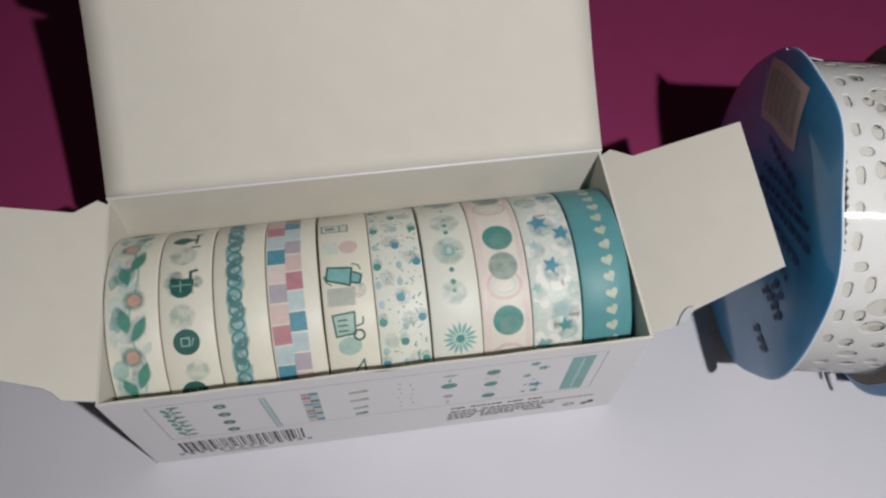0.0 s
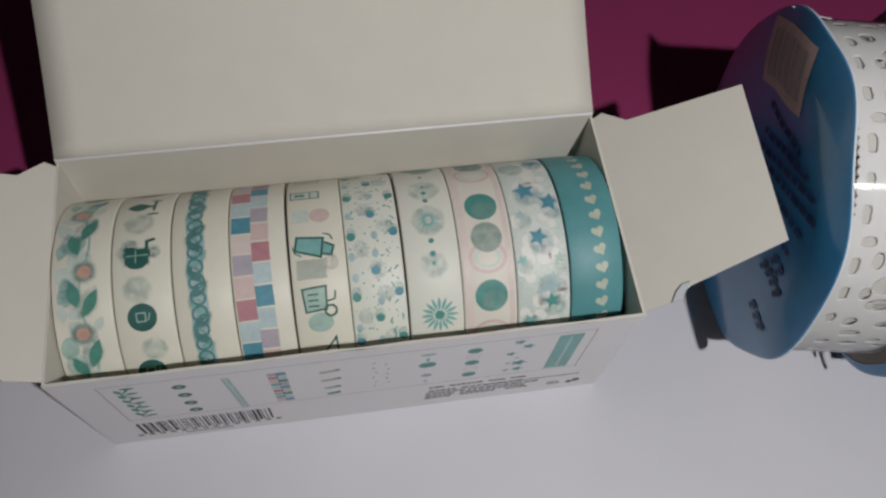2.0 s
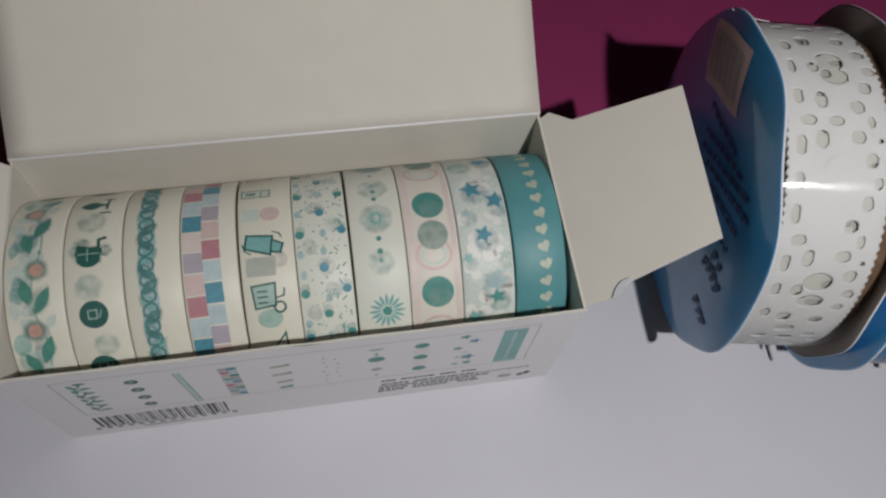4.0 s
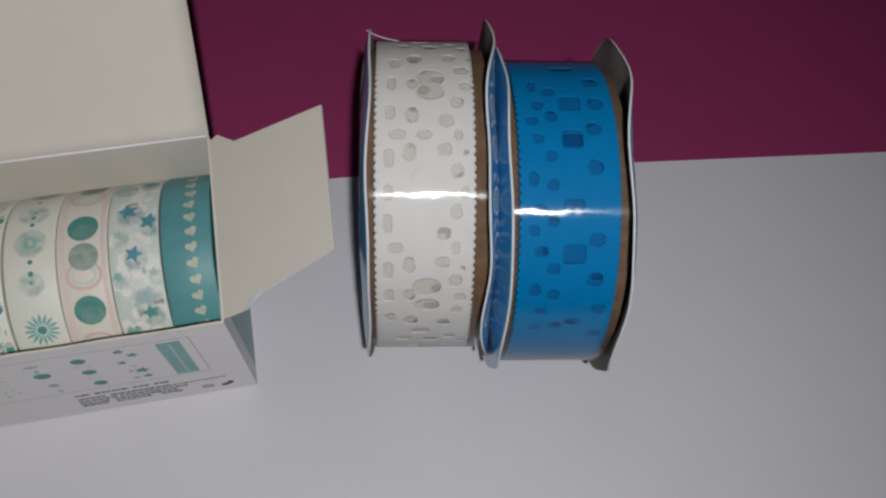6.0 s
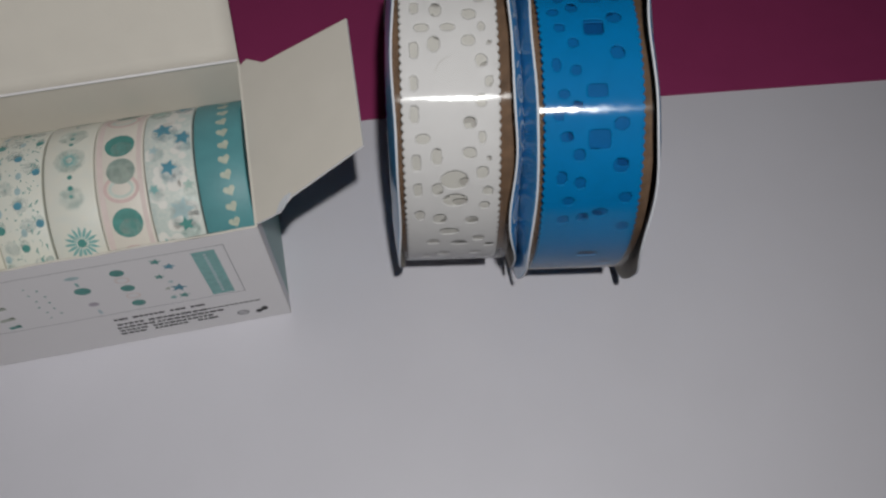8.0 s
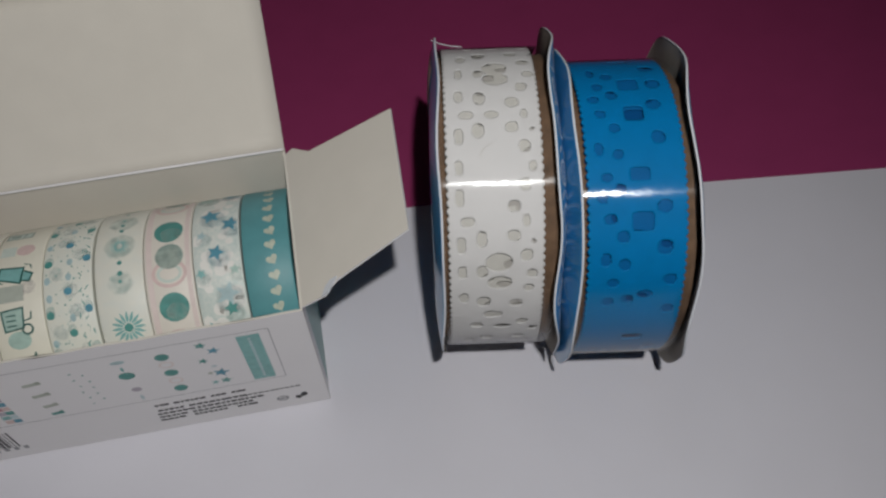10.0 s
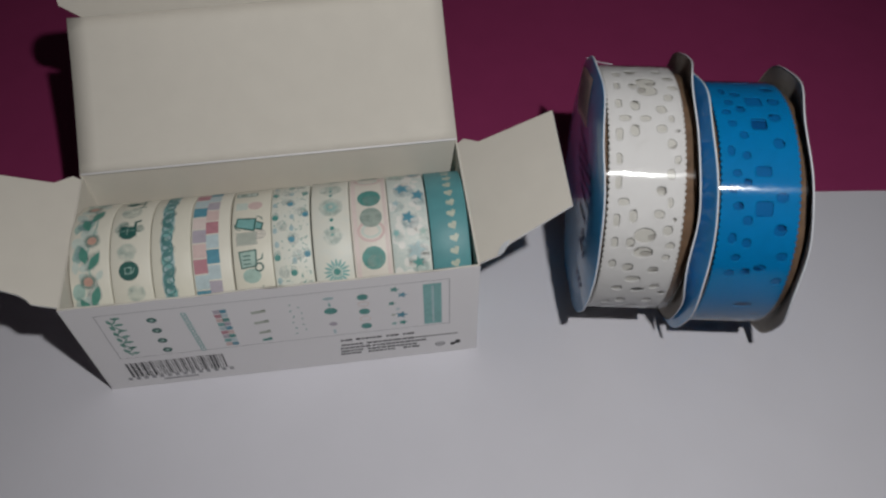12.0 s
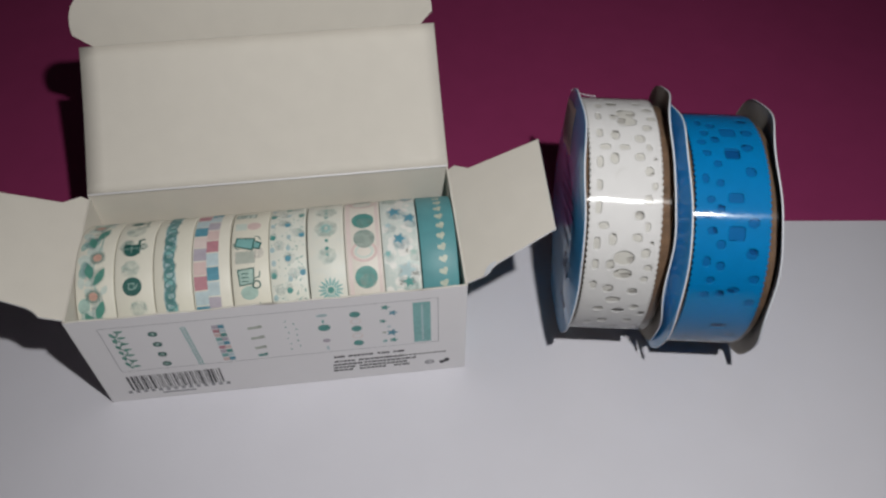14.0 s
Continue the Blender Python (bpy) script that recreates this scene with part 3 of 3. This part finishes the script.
# starburst
o = rolls[6]
for a, rr in ((30, 2.4), (8, 2.6), (-17, 1.9), (60, 3.0)):
    bleed(o, [disc(0.2, a * DEG, rr)], AQUA, 0.7)
motif(o, "bloom_rays", [leaf(0.15 + 1.5 * math.cos(q), 8 * DEG + 1.5 * math.sin(q), 1.3, 0.3, q) for q in [2 * math.pi * k / 14 for k in range(14)]], AQUA, 2)
for a, rr in ((33, 0.38), (27, 0.5), (21, 0.5), (-4, 0.5), (-11, 0.55), (-16, 0.35), (44, 0.4), (-62, 0.6)):
    motif(o, "bead", [disc(0.2, a * DEG, rr)], TEAL, 2)
motif(o, "bead_ring", ring(0.15, 8 * DEG, 0.9, 1.0, 0.4), AQUA, 2)
for a in (-44, 62):
    for t in [2 * math.pi * k / 16 for k in range(16)]:
        motif(o, "petal", [leaf(0.5 + 2.2 * math.cos(t), a * DEG + 2.2 * math.sin(t), 2.7, 0.62, t)], AQUA, 2)
    motif(o, "starburst_heart", [disc(0.5, a * DEG, 0.9)], TEAL, 3)

# moons
o = rolls[7]
motif(o, "blush_band", [rect(-3.9, 0, 0.6, 70 * DEG), rect(4.1, 0, 0.5, 70 * DEG)], BLUSH)
for a in (-16, 41, -59):
    motif(o, "pink_ring", ring(0.1, a * DEG, 3.3, 2.7, 0.7), PINK, 1)
    motif(o, "grey_ring", ring(0.1, a * DEG, 2.3, 1.7, 0.6), MIST, 1)
for a in (-5, 55):
    motif(o, "pale_moon", [disc(0.3, a * DEG, 2.9, n=28)], GREYGREEN, 2)
    bleed(o, [disc(0.3, a * DEG, 2.7)], AQUA, 0.3, 2.2)
for a in (13.5, -36.5, 64):
    motif(o, "moon", [disc(0.2, a * DEG, 3.05, n=32)], TEAL, 3)
    bleed(o, [disc(0.6, (a - 3) * DEG, 2.0, 1.6)], MIST, 0.4, 3.2)

# stars and clouds
o = rolls[8]
tagged(motif(o, "clouds", [disc(rd.uniform(-4.2, 4.2), rd.uniform(-66, 66) * DEG, rd.uniform(0.8, 1.7), n=12) for _ in range(46)], CLOUD), kind="stuff")
for x, a, R, m in ((-1.1, 21, 2.4, BLUE), (3.1, 12, 2.2, BLUE), (-0.2, -8, 2.0, BLUE), (1.2, -34, 2.7, MISTBLUE), (-3.6, -20, 1.2, AQUA), (1.5, -43, 1.7, TEAL), (-2.5, 46, 2.2, PALEGREEN), (2.4, 50, 2.0, BLUE), (-2.8, -55, 2.0, AQUA), (-3.0, 5, 1.2, MISTBLUE), (3.4, -20, 1.3, PALEGREEN)):
    bleed(o, [disc(x + 0.5, (a - 3) * DEG, R * 0.95, n=12)], m, 0.7, 1.2)
    motif(o, "star", [star(x, a * DEG, R, rd.uniform(0, 1.2))], m, 2)

# hearts
o = rolls[9]
for k in range(15):
    motif(o, "heart", [heart(1.0 + 0.1 * math.sin(k * 2), (-66 + 9.6 * k) * DEG, 2.5, 0.35 + 0.1 * math.sin(k * 3))], CREAM)

# ---- ribbon spools ----
FILM = bpy.data.materials.new("clear_film")
FILM.use_nodes = True
nt = FILM.node_tree
nt.nodes.clear()
outp, mixs, clear, gloss, fres = (nt.nodes.new("ShaderNode" + n) for n in ("OutputMaterial", "MixShader", "BsdfTransparent", "BsdfAnisotropic", "Fresnel"))
gloss.inputs["Roughness"].default_value, gloss.inputs["Anisotropy"].default_value, gloss.inputs["Rotation"].default_value = 0.17, 0.72, 0.0
round_way = nt.nodes.new("ShaderNodeTangent")
round_way.direction_type, round_way.axis = "RADIAL", "X"
nt.links.new(round_way.outputs[0], gloss.inputs["Tangent"])
clear.inputs["Color"].default_value = (0.97, 0.97, 0.97, 1)
fres.inputs["IOR"].default_value = 1.5
ripple = nt.nodes.new("ShaderNodeTexNoise")
ripple.inputs["Scale"].default_value, ripple.inputs["Detail"].default_value = 260, 2
rcoord = nt.nodes.new("ShaderNodeTexCoord")
rbump = nt.nodes.new("ShaderNodeBump")
rbump.inputs["Strength"].default_value, rbump.inputs["Distance"].default_value = 0.12, 0.0004
nt.links.new(rcoord.outputs["Object"], ripple.inputs["Vector"])
nt.links.new(ripple.outputs["Fac"], rbump.inputs["Height"])
nt.links.new(rbump.outputs["Normal"], gloss.inputs["Normal"])
nt.links.new(fres.outputs[0], mixs.inputs[0])
nt.links.new(clear.outputs[0], mixs.inputs[1])
nt.links.new(gloss.outputs[0], mixs.inputs[2])
nt.links.new(mixs.outputs[0], outp.inputs[0])


def hole_depth(X, S, holes):
    """Least signed distance, in millimetres, from points (X, S) to the holes (x, s, half width, half height, squareness)."""
    d = np.full(X.shape, 9.0)
    for x, s, a, b, p in holes:
        q = (np.abs((X - x) / a) ** p + np.abs((S - s) / b) ** p) ** (1.0 / p)
        d = np.minimum(d, (q - 1) * min(a, b))
    return d


def lace(r, lo, hi, holes, span=(-150, 150), step=0.3, wave=0.58, teeth=1.6):
    """A pierced band with scalloped edges about the x axis; lo, hi in metres along it."""
    mm = r * 1000 * math.pi / 180
    ns = int((span[1] - span[0]) * mm / step)
    nx = int((hi - lo) * 1000 / step)
    S, T = np.meshgrid(np.linspace(span[0] * mm, span[1] * mm, ns + 1), np.linspace(0, 1, nx + 1), indexing="ij")
    cut = wave * np.abs(np.sin(math.pi * S / teeth))
    X = (lo * 1000 + wave - cut) * (1 - T) + (hi * 1000 - wave + cut) * T
    X = X.copy()
    S = S.copy()
    for _ in range(3):
        d = hole_depth(X, S, holes)
        h = 0.02
        gx = (hole_depth(X + h, S, holes) - hole_depth(X - h, S, holes)) / (2 * h)
        gs = (hole_depth(X, S + h, holes) - hole_depth(X, S - h, holes)) / (2 * h)
        g2 = np.maximum(gx * gx + gs * gs, 0.2)
        if _ == 0:
            inside = d < -step * 0.5
            near = np.abs(d) <= step * 0.5
        X[near] -= (d * gx / g2)[near]
        S[near] -= (d * gs / g2)[near]
    A = S / 1000 / r
    verts = np.stack([X / 1000, r * np.sin(A), r * np.cos(A)], -1).reshape(-1, 3)
    idx = np.arange(verts.shape[0]).reshape(S.shape)
    quads = np.stack([idx[:-1, :-1], idx[:-1, 1:], idx[1:, 1:], idx[1:, :-1]], -1).reshape(-1, 4)
    bad = inside.reshape(-1)
    flat = near.reshape(-1)
    keep = (~bad[quads]).all(1) & ~flat[quads].all(1)
    return verts, [tuple(int(i) for i in q) for q in quads[keep]]


def spool(label, x0, x1, rib0, rib1, vc, R, r, rib_mat, holes, zero, seed, outer):
    """x0..x1: outer faces of the two flanges along the axle; rib0..rib1: the ribbon; vc: the axle's offset across; R, r: radii."""
    yaw = -9.5
    c, s = math.cos(radians(yaw)), math.sin(radians(yaw))
    mid = (x0 + x1) / 2
    ob = tagged(new("ribbon_spool"), label, "ribbon spool", "spools of lace ribbon")
    more = 0.0007  # the far disc is a little larger
    ob.matrix_world = pose(mid * c - vc * s, mid * s + vc * c, R + more, 0, 0, yaw)
    rnd = random.Random(seed)
    flanges, surfaces = [], []
    for side, x in ((-1, x0 - mid), (1, x1 - mid)):
        ph = rnd.uniform(0, 6)
        verts, faces, idx = [], [], []
        N, rings = 128, [0.02, 0.3, 0.5, 0.62, 0.70, 0.77, 0.83, 0.88, 0.92, 0.955, 0.985, 1.0]
        wave = 0.35 if side < 0 else 0.8
        x += 0.0009 if side > 0 else 0.0
        size = R if side < 0 else R + more
        def at(q, a, size=size, ph=ph, wave=wave, side=side, lobes=8):
            rad = size * (1 + 0.028 * (math.cos(lobes * a + ph) - 1) / 2 + 0.004 * math.sin(3 * a + ph)) * q
            warp = wave * q ** 5 * (0.0008 * math.sin(5 * a + ph) + 0.0004 * math.sin(9 * a + 2 * ph))
            lean = (0.5 + 0.5 * math.cos(a + 0.35)) ** 0.6
            if side > 0:
                # pressed inwards on the near upper side, splayed outwards behind and below
                press = 0.0024 * (0.5 + 0.5 * math.cos(a + 0.8)) ** 1.2
                splay = 0.0009 * max(0.0, math.cos(a - 1.2)) + 0.0010 * max(0.0, math.cos(a + 2.3))
                rad *= 1 + 0.03 * max(0.0, math.cos(a - 0.9)) ** 2
                return rad * math.sin(a), rad * math.cos(a), warp + (splay - press) * max(0.0, (q - 0.80) / 0.20) ** 1.2
            return rad * math.sin(a), rad * math.cos(a), warp - 0.0009 + 0.0018 * max(0.0, (q - 0.70) / 0.30) ** 1.5 * (0.35 + 0.65 * lean)
        surfaces.append((at, x))
        for off in (0.0, -side * 0.0004):
            for q in rings:
                for k in range(N):
                    y, z, w = at(q, 2 * math.pi * k / N)
                    verts.append((x + w + off, y, z))
        per = N * len(rings)
        for layer in (0, 1):
            for i in range(len(rings) - 1):
                for k in range(N):
                    a, b = layer * per + i * N + k, layer * per + i * N + (k + 1) % N
                    faces.append((a, b, b + N, a + N)); idx.append(layer)
        last = (len(rings) - 1) * N
        for k in range(N):
            a, b = last + k, last + (k + 1) % N
            faces.append((a, b, b + per, a + per)); idx.append(2)
        me = mesh_of("flange", verts, faces, [outer[0 if side < 0 else 1], GREYBOARD, PAPERWHITE], idx)
        me.polygons.foreach_set("use_smooth", [i < 2 * N * (len(rings) - 1) for i in range(len(me.polygons))])
        disc_ob = child("flange", me, ob, "wavy-edged board disc, blue printed outside")
        flanges.append(disc_ob)
        if side > 0:
            # white flowers and leaves printed round the outer face, seen near the rim
            def wound(name, polys, mat, lift):
                bm = flat_mesh(polys, 0.8)
                for vert in bm.verts:
                    y, z, w = at(1 - vert.co.y / (size * 1000), vert.co.x / (size * 1000))
                    vert.co = Vector((x + w + 0.00004 * lift, y, z))
                return part(name, bm, mat, disc_ob)
            for k in range(-9, 5):
                m = k * 9.6 + rnd.uniform(-0.8, 0.8)
                wound("printed_flower", [disc(m, 4.0, 3.0, 2.9, 18)], PRINTWHITE, 1)
                wound("flower_ring", ring(m, 4.0, 1.9, 1.8, 0.5, n=16), BRIGHTBLUE, 2)
                wound("flower_heart", [leaf(m + 0.9 * math.cos(q), 4.0 + 0.9 * math.sin(q), 1.3, 0.55, q) for q in (0.5, 1.76, 3.0, 4.3, 5.5)], BRIGHTBLUE, 3)
                wound("printed_leaf", [leaf(m + 4.8, 2.4, 3.4, 1.1, 0.8), leaf(m + 4.6, 5.6, 3.2, 1.0, -0.7), disc(m + 4.8, 8.0, 0.7)], PRINTWHITE, 1)
    a, b = x0 - mid + 0.0008, x1 - mid - 0.0008
    v, f = lathe([(a + (b - a) * i / 40, r - 0.0016 + 0.00012 * math.sin(i * 2.4)) for i in range(41)], None, 128)
    child("core", mesh_of("core", v, f, BROWN, smooth=True), ob, "brown cardboard core")
    # solid layer below the holes, its colour darkened for their shade
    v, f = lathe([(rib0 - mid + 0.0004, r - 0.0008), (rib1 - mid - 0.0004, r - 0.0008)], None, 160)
    child("ribbon_underlayer", mesh_of("ribbon_underlayer", v, f, WHITESHADE if rib_mat is WHITERIB else BLUESHADE, smooth=True), ob)
    mm = r * 1000 * math.pi / 180
    shifted = [(x + (zero - mid) * 1000, t, p, q, n) for x, t, p, q, n in holes]
    tiled = [(x, (t + d) * mm, p, q, n) for d in (0, 128, -128) for x, t, p, q, n in shifted if -149 < t + d < 149]
    under = [(-x * 0.8 + 1.3, (t + d) * mm, p, q, n) for d in (23, 151, -105) for x, t, p, q, n in shifted if -149 < t + d < 149]
    # second band: the ribbon's colour with the shade of the holes painted in
    shaded_top = WHITEDIM if rib_mat is WHITERIB else BLUEDIM
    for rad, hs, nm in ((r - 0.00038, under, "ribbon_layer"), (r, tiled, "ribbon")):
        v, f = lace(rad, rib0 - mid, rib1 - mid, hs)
        lay = child(nm, mesh_of(nm, v, f, rib_mat if nm == "ribbon" else shaded_top, smooth=True), ob, "pierced lace band with scalloped edges")
        sol = lay.modifiers.new("thickness", "SOLIDIFY")
        sol.thickness, sol.offset = 0.0002, -1
    v, f = lathe([(a + 0.0003, r + 0.0001), (a + 0.0012, r + 0.00035), (b - 0.0012, r + 0.00035), (b - 0.0003, r + 0.0001)], None, 160)
    film = child("clear_wrap", mesh_of("clear_wrap", v, f, FILM, smooth=True), ob, "clear glossy film wrap")
    film.visible_shadow = False
    return ob, flanges, mid, surfaces, R


# holes: across (mm), round (degrees), half sizes (mm), squareness
WHITE_HOLES = [(x, t, a, b, 4) for x, t, a, b in (
    (-6.9, 10, 0.6, 1.5), (-7.1, -2, 0.73, 1.4), (-7.3, -18, 0.72, 1.6), (-7.5, -29, 0.65, 1.35), (-7.6, -39, 0.72, 1.55), (-7.5, -55, 0.74, 1.55), (-7.4, -65, 0.75, 1.3))]
WHITE_HOLES += [(x, t, a, b, 2.2) for x, t, a, b in (
    (-6.3, 21, 0.9, 1.5), (-2.6, 24, 1.3, 1.5), (4.1, 25, 1.1, 1.2), (6.3, 17, 1.2, 1.15), (6.9, 9, 1.05, 1.05), (5.3, 2, 1.05, 1.2), (3.2, -5, 1.25, 1.2),
    (5.4, -10, 0.62, 1.0), (2.9, -15, 1.2, 1.1), (5.1, -22, 1.0, 1.25), (6.5, -29, 0.7, 1.0))]
WHITE_HOLES += [(x, t, a, b, 2.2) for x, t, a, b in (
    (4.9, -35, 0.93, 1.2), (2.7, -42, 1.15, 1.05), (5.0, -47, 0.63, 1.2), (2.6, -52, 1.25, 1.05), (-3.6, -53, 0.95, 1.6), (5.0, -59, 1.05, 1.25), (6.1, -66, 0.97, 0.87),
    (5.5, -72, 0.88, 0.8), (-7.2, -76, 0.88, 1.2), (-3.3, -78, 1.3, 1.2), (3.1, -79, 1.3, 0.9), (-0.9, -85, 1.35, 0.9))]
# flower petals and the small nicks along one edge
WHITE_HOLES += [(x, t, a, b, 2) for x, t, a, b in (
    (-3.1, -3, 1.1, 1.65), (-0.9, -10, 1.4, 0.8), (-3.6, -16, 1.1, 1.6), (-5.8, -10, 1.4, 0.9), (-6.1, -47, 1.3, 0.9), (8.0, 24, 0.35, 0.5), (6.7, -16, 0.5, 0.35), (6.4, -54, 0.45, 0.4))]
# heart-shaped openings, each of two rounds and a point
WHITE_HOLES += [(x, t, a, b, 2) for x, t, a, b in ((0.4, 13, 2.5, 2.3), (0.4, 6.5, 2.5, 1.9), (-3.0, 10, 0.95, 1.25), (-0.3, -61.5, 2.6, 1.9), (-0.2, -69.5, 2.4, 1.4), (-3.6, -65, 1.05, 1.3))]
WHITE_HOLES += [(x, t, a, b, 2) for x, t, a, b in ((-4.6, 36, 1.2, 0.9), (0.6, 35, 1.6, 0.8), (-1.9, 43, 1.4, 1.0), (4.6, 38, 1.1, 0.9), (6.9, 33, 0.9, 0.8))]
BLUE_HOLES = [(x, t, a, b, 5) for x, t, a, b in ((1.2, 11, 2.0, 1.9), (1.0, -4, 1.9, 1.8), (0.9, -27, 1.85, 1.25), (1.2, -43, 2.05, 1.8), (1.5, 34, 2.0, 0.9))]
BLUE_HOLES += [(x, t, a, b, 2) for x, t, a, b in (
    (-5.6, 20, 0.75, 1.7), (-2.6, 17, 1.1, 1.2), (6.1, 23, 1.5, 1.4), (-5.0, 10, 1.05, 1.2), (-2.6, 5, 1.05, 1.3), (-6.2, 3, 1.05, 0.93), (5.1, 0, 1.45, 1.25), (6.1, 11, 1.4, 1.5),
    (-5.4, -4, 1.0, 0.95), (-3.1, -10, 1.0, 1.0), (5.0, -14, 1.3, 1.3), (-6.5, -18, 0.8, 1.35), (-2.9, -20, 0.93, 1.0))]
BLUE_HOLES += [(x, t, a, b, 2) for x, t, a, b in (
    (-5.3, -28, 1.0, 0.8), (-2.9, -32, 1.0, 0.9), (-6.4, -35, 0.93, 0.93), (5.3, -38, 1.4, 1.2), (-4.9, -42, 1.2, 0.95), (-2.5, -48, 1.1, 1.1), (5.4, -52, 1.45, 1.4), (-5.7, -56, 0.95, 1.3),
    (-2.1, -58, 1.05, 1.1), (-4.1, -65, 1.05, 0.85), (6.8, -64, 1.2, 1.1), (-4.9, -73, 1.1, 1.0), (-1.1, -72, 1.1, 1.0), (7.0, -77, 1.1, 1.1), (2.2, -70, 1.5, 0.9))]

WX = 0.1303  # outer face of the white spool's near disc
white_spool, white_flanges, wmid, white_faces, WR = spool("spool of white lace ribbon on wavy blue card discs", WX, 0.1547, 0.1324, 0.1511, 0.0490, 0.0356, 0.0329, WHITERIB, WHITE_HOLES, 0.1425, 1, (BLUEFACE, BRIGHTBLUE))
spool("spool of bright blue lace ribbon on wavy card discs", 0.1562, 0.1805, 0.1587, 0.1777, 0.0452, 0.0352, 0.0322, BLUERIB, BLUE_HOLES, 0.168, 2, (BLUEFACE, BRIGHTBLUE))


# ---- prints on the outside of the white spool's disc ----
def disc_print(name, polys, mat, label="", lift=1):
    """Shapes in millimetres on the outer face: along the table away from the eye, and up."""
    bm = flat_mesh(polys, 0.8)
    for k in range(-30, 31):
        bmesh.ops.bisect_plane(bm, geom=bm.verts[:] + bm.edges[:] + bm.faces[:], plane_co=(k, 0, 0), plane_no=(1, 0, 0))
    at, x = white_faces[0]
    for v in bm.verts:
        y, z, w = at(math.hypot(v.co.x, v.co.y) / 1000 / WR, math.atan2(v.co.x, v.co.y))
        v.co = Vector((x + w - 0.00016 - 0.00004 * lift, y, z))
    return part(name, bm, mat, white_flanges[0], label)


LABEL = [(27.8, 20.4), (10.3, 31.1), (1.4, 21.7), (18.2, 12.0)]
inner = [tuple(Vector(q) * 0.8 + Vector((14.4, 21.3)) * 0.2) for q in LABEL]
disc_print("barcode_label", [LABEL], PINK, "pale barcode label")
disc_print("label_panel", [inner], PINK, lift=2)
e0, e1 = Vector(inner[1]) - Vector(inner[0]), Vector(inner[3]) - Vector(inner[0])
tagged(disc_print("barcode", [[tuple(Vector(inner[0]) + e0 * (k / 17 + 0.01) + e1 * q) for k, q in ((k, 0.05), (k, 0.95), (k + w, 0.95), (k + w, 0.05))] for k, w in zip(range(17), (0.5, 0.3, 0.45, 0.6, 0.3, 0.5) * 3)], GREYINK, lift=3), kind="stuff")
DEEP = ink("deep_blue_ink", (0.015, 0.05, 0.16))
rw = random.Random(3)
for (x0, y0), (x1, y1) in (((10.9, 13.4), (-5.3, 19.3)), ((7.5, 9.2), (-9.5, 19.6)), ((6.0, 6.2), (-14.1, 19.8)), ((1.4, 6.6), (-18.1, 18.3)), ((-3.5, 6.1), (-20.0, 14.3)), ((-9.0, 3.5), (-20.6, 9.0))):
    a, length = Vector((x0, y0)), math.hypot(x1 - x0, y1 - y0)
    way, run = math.atan2(y1 - y0, x1 - x0), 0.0
    while run < length:
        w = rw.uniform(1.4, 3.6)
        q = a + (run + w / 2) * Vector((math.cos(way), math.sin(way)))
        disc_print("printed_word", [rect(q.x, q.y, w / 2, 0.62, way)], DEEP)
        run += w + 0.7
for x, y in ((-17.6, -0.5), (-20, 1), (-22.5, 2), (-25, 2.4), (-19, 4), (-22, 5), (-23.4, -8.2), (-26, -7.5), (-28.1, -7.1)):
    disc_print("printed_mark", [rect(x, y, 1.1, 0.7, 2.6), rect(x + 0.4, y - 1.6, 0.8, 0.5, 2.6)], DEEP)

# ---- small things on the white spool: a cut round painted on the ribbon and the loose end of the film ----
def on_ribbon(name, polys, mat, lift, label):
    bm = flat_mesh(polys, 0.8)
    for v in bm.verts:
        a = v.co.y / 32.9
        rr = 0.0329 + 0.00003 * lift
        v.co = Vector((v.co.x / 1000 + 0.1425 - wmid, rr * math.sin(a), rr * math.cos(a)))
    return part(name, bm, mat, white_spool, label, smooth=True)


# no slit here: a grey band on the surface paints the cut's shade
on_ribbon("painted_cut", stroke([(-0.3 + 3.1 * math.cos(a), -15.0 + 3.1 * math.sin(a)) for a in [radians(92 + 7 * k) for k in range(13)]], 0.12), WHITESHADE, 1, "thin curved cut in the ribbon, drawn as a shade-grey line")


def tube(points, radius, sides=6):
    """A thin round strand through points."""
    bm, rings = bmesh.new(), []
    pts = [Vector(q) for q in points]
    for k, q in enumerate(pts):
        way = (pts[min(k + 1, len(pts) - 1)] - pts[max(k - 1, 0)]).normalized()
        a = way.orthogonal().normalized()
        b = way.cross(a)
        rings.append([bm.verts.new(q + radius * (math.cos(t) * a + math.sin(t) * b)) for t in [2 * math.pi * n / sides for n in range(sides)]])
    for r0, r1 in zip(rings, rings[1:]):
        for n in range(sides):
            bm.faces.new((r0[n], r0[(n + 1) % sides], r1[(n + 1) % sides], r1[n]))
    bm.faces.new(rings[0][::-1])
    bm.faces.new(rings[-1])
    bmesh.ops.recalc_face_normals(bm, faces=bm.faces)
    return bm


def round_axle(u, degrees, r):
    return (u / 1000 - (wmid - 0.1425), r * math.sin(radians(degrees)), r * math.cos(radians(degrees)))


part("loose_thread", tube([round_axle(-12.2, 44, 0.0352), round_axle(-10.5, 42.5, 0.0344), round_axle(-8.2, 41, 0.0338), round_axle(-5.6, 39, 0.0335)], 0.00011), PAPERWHITE, white_spool, "loose white thread")
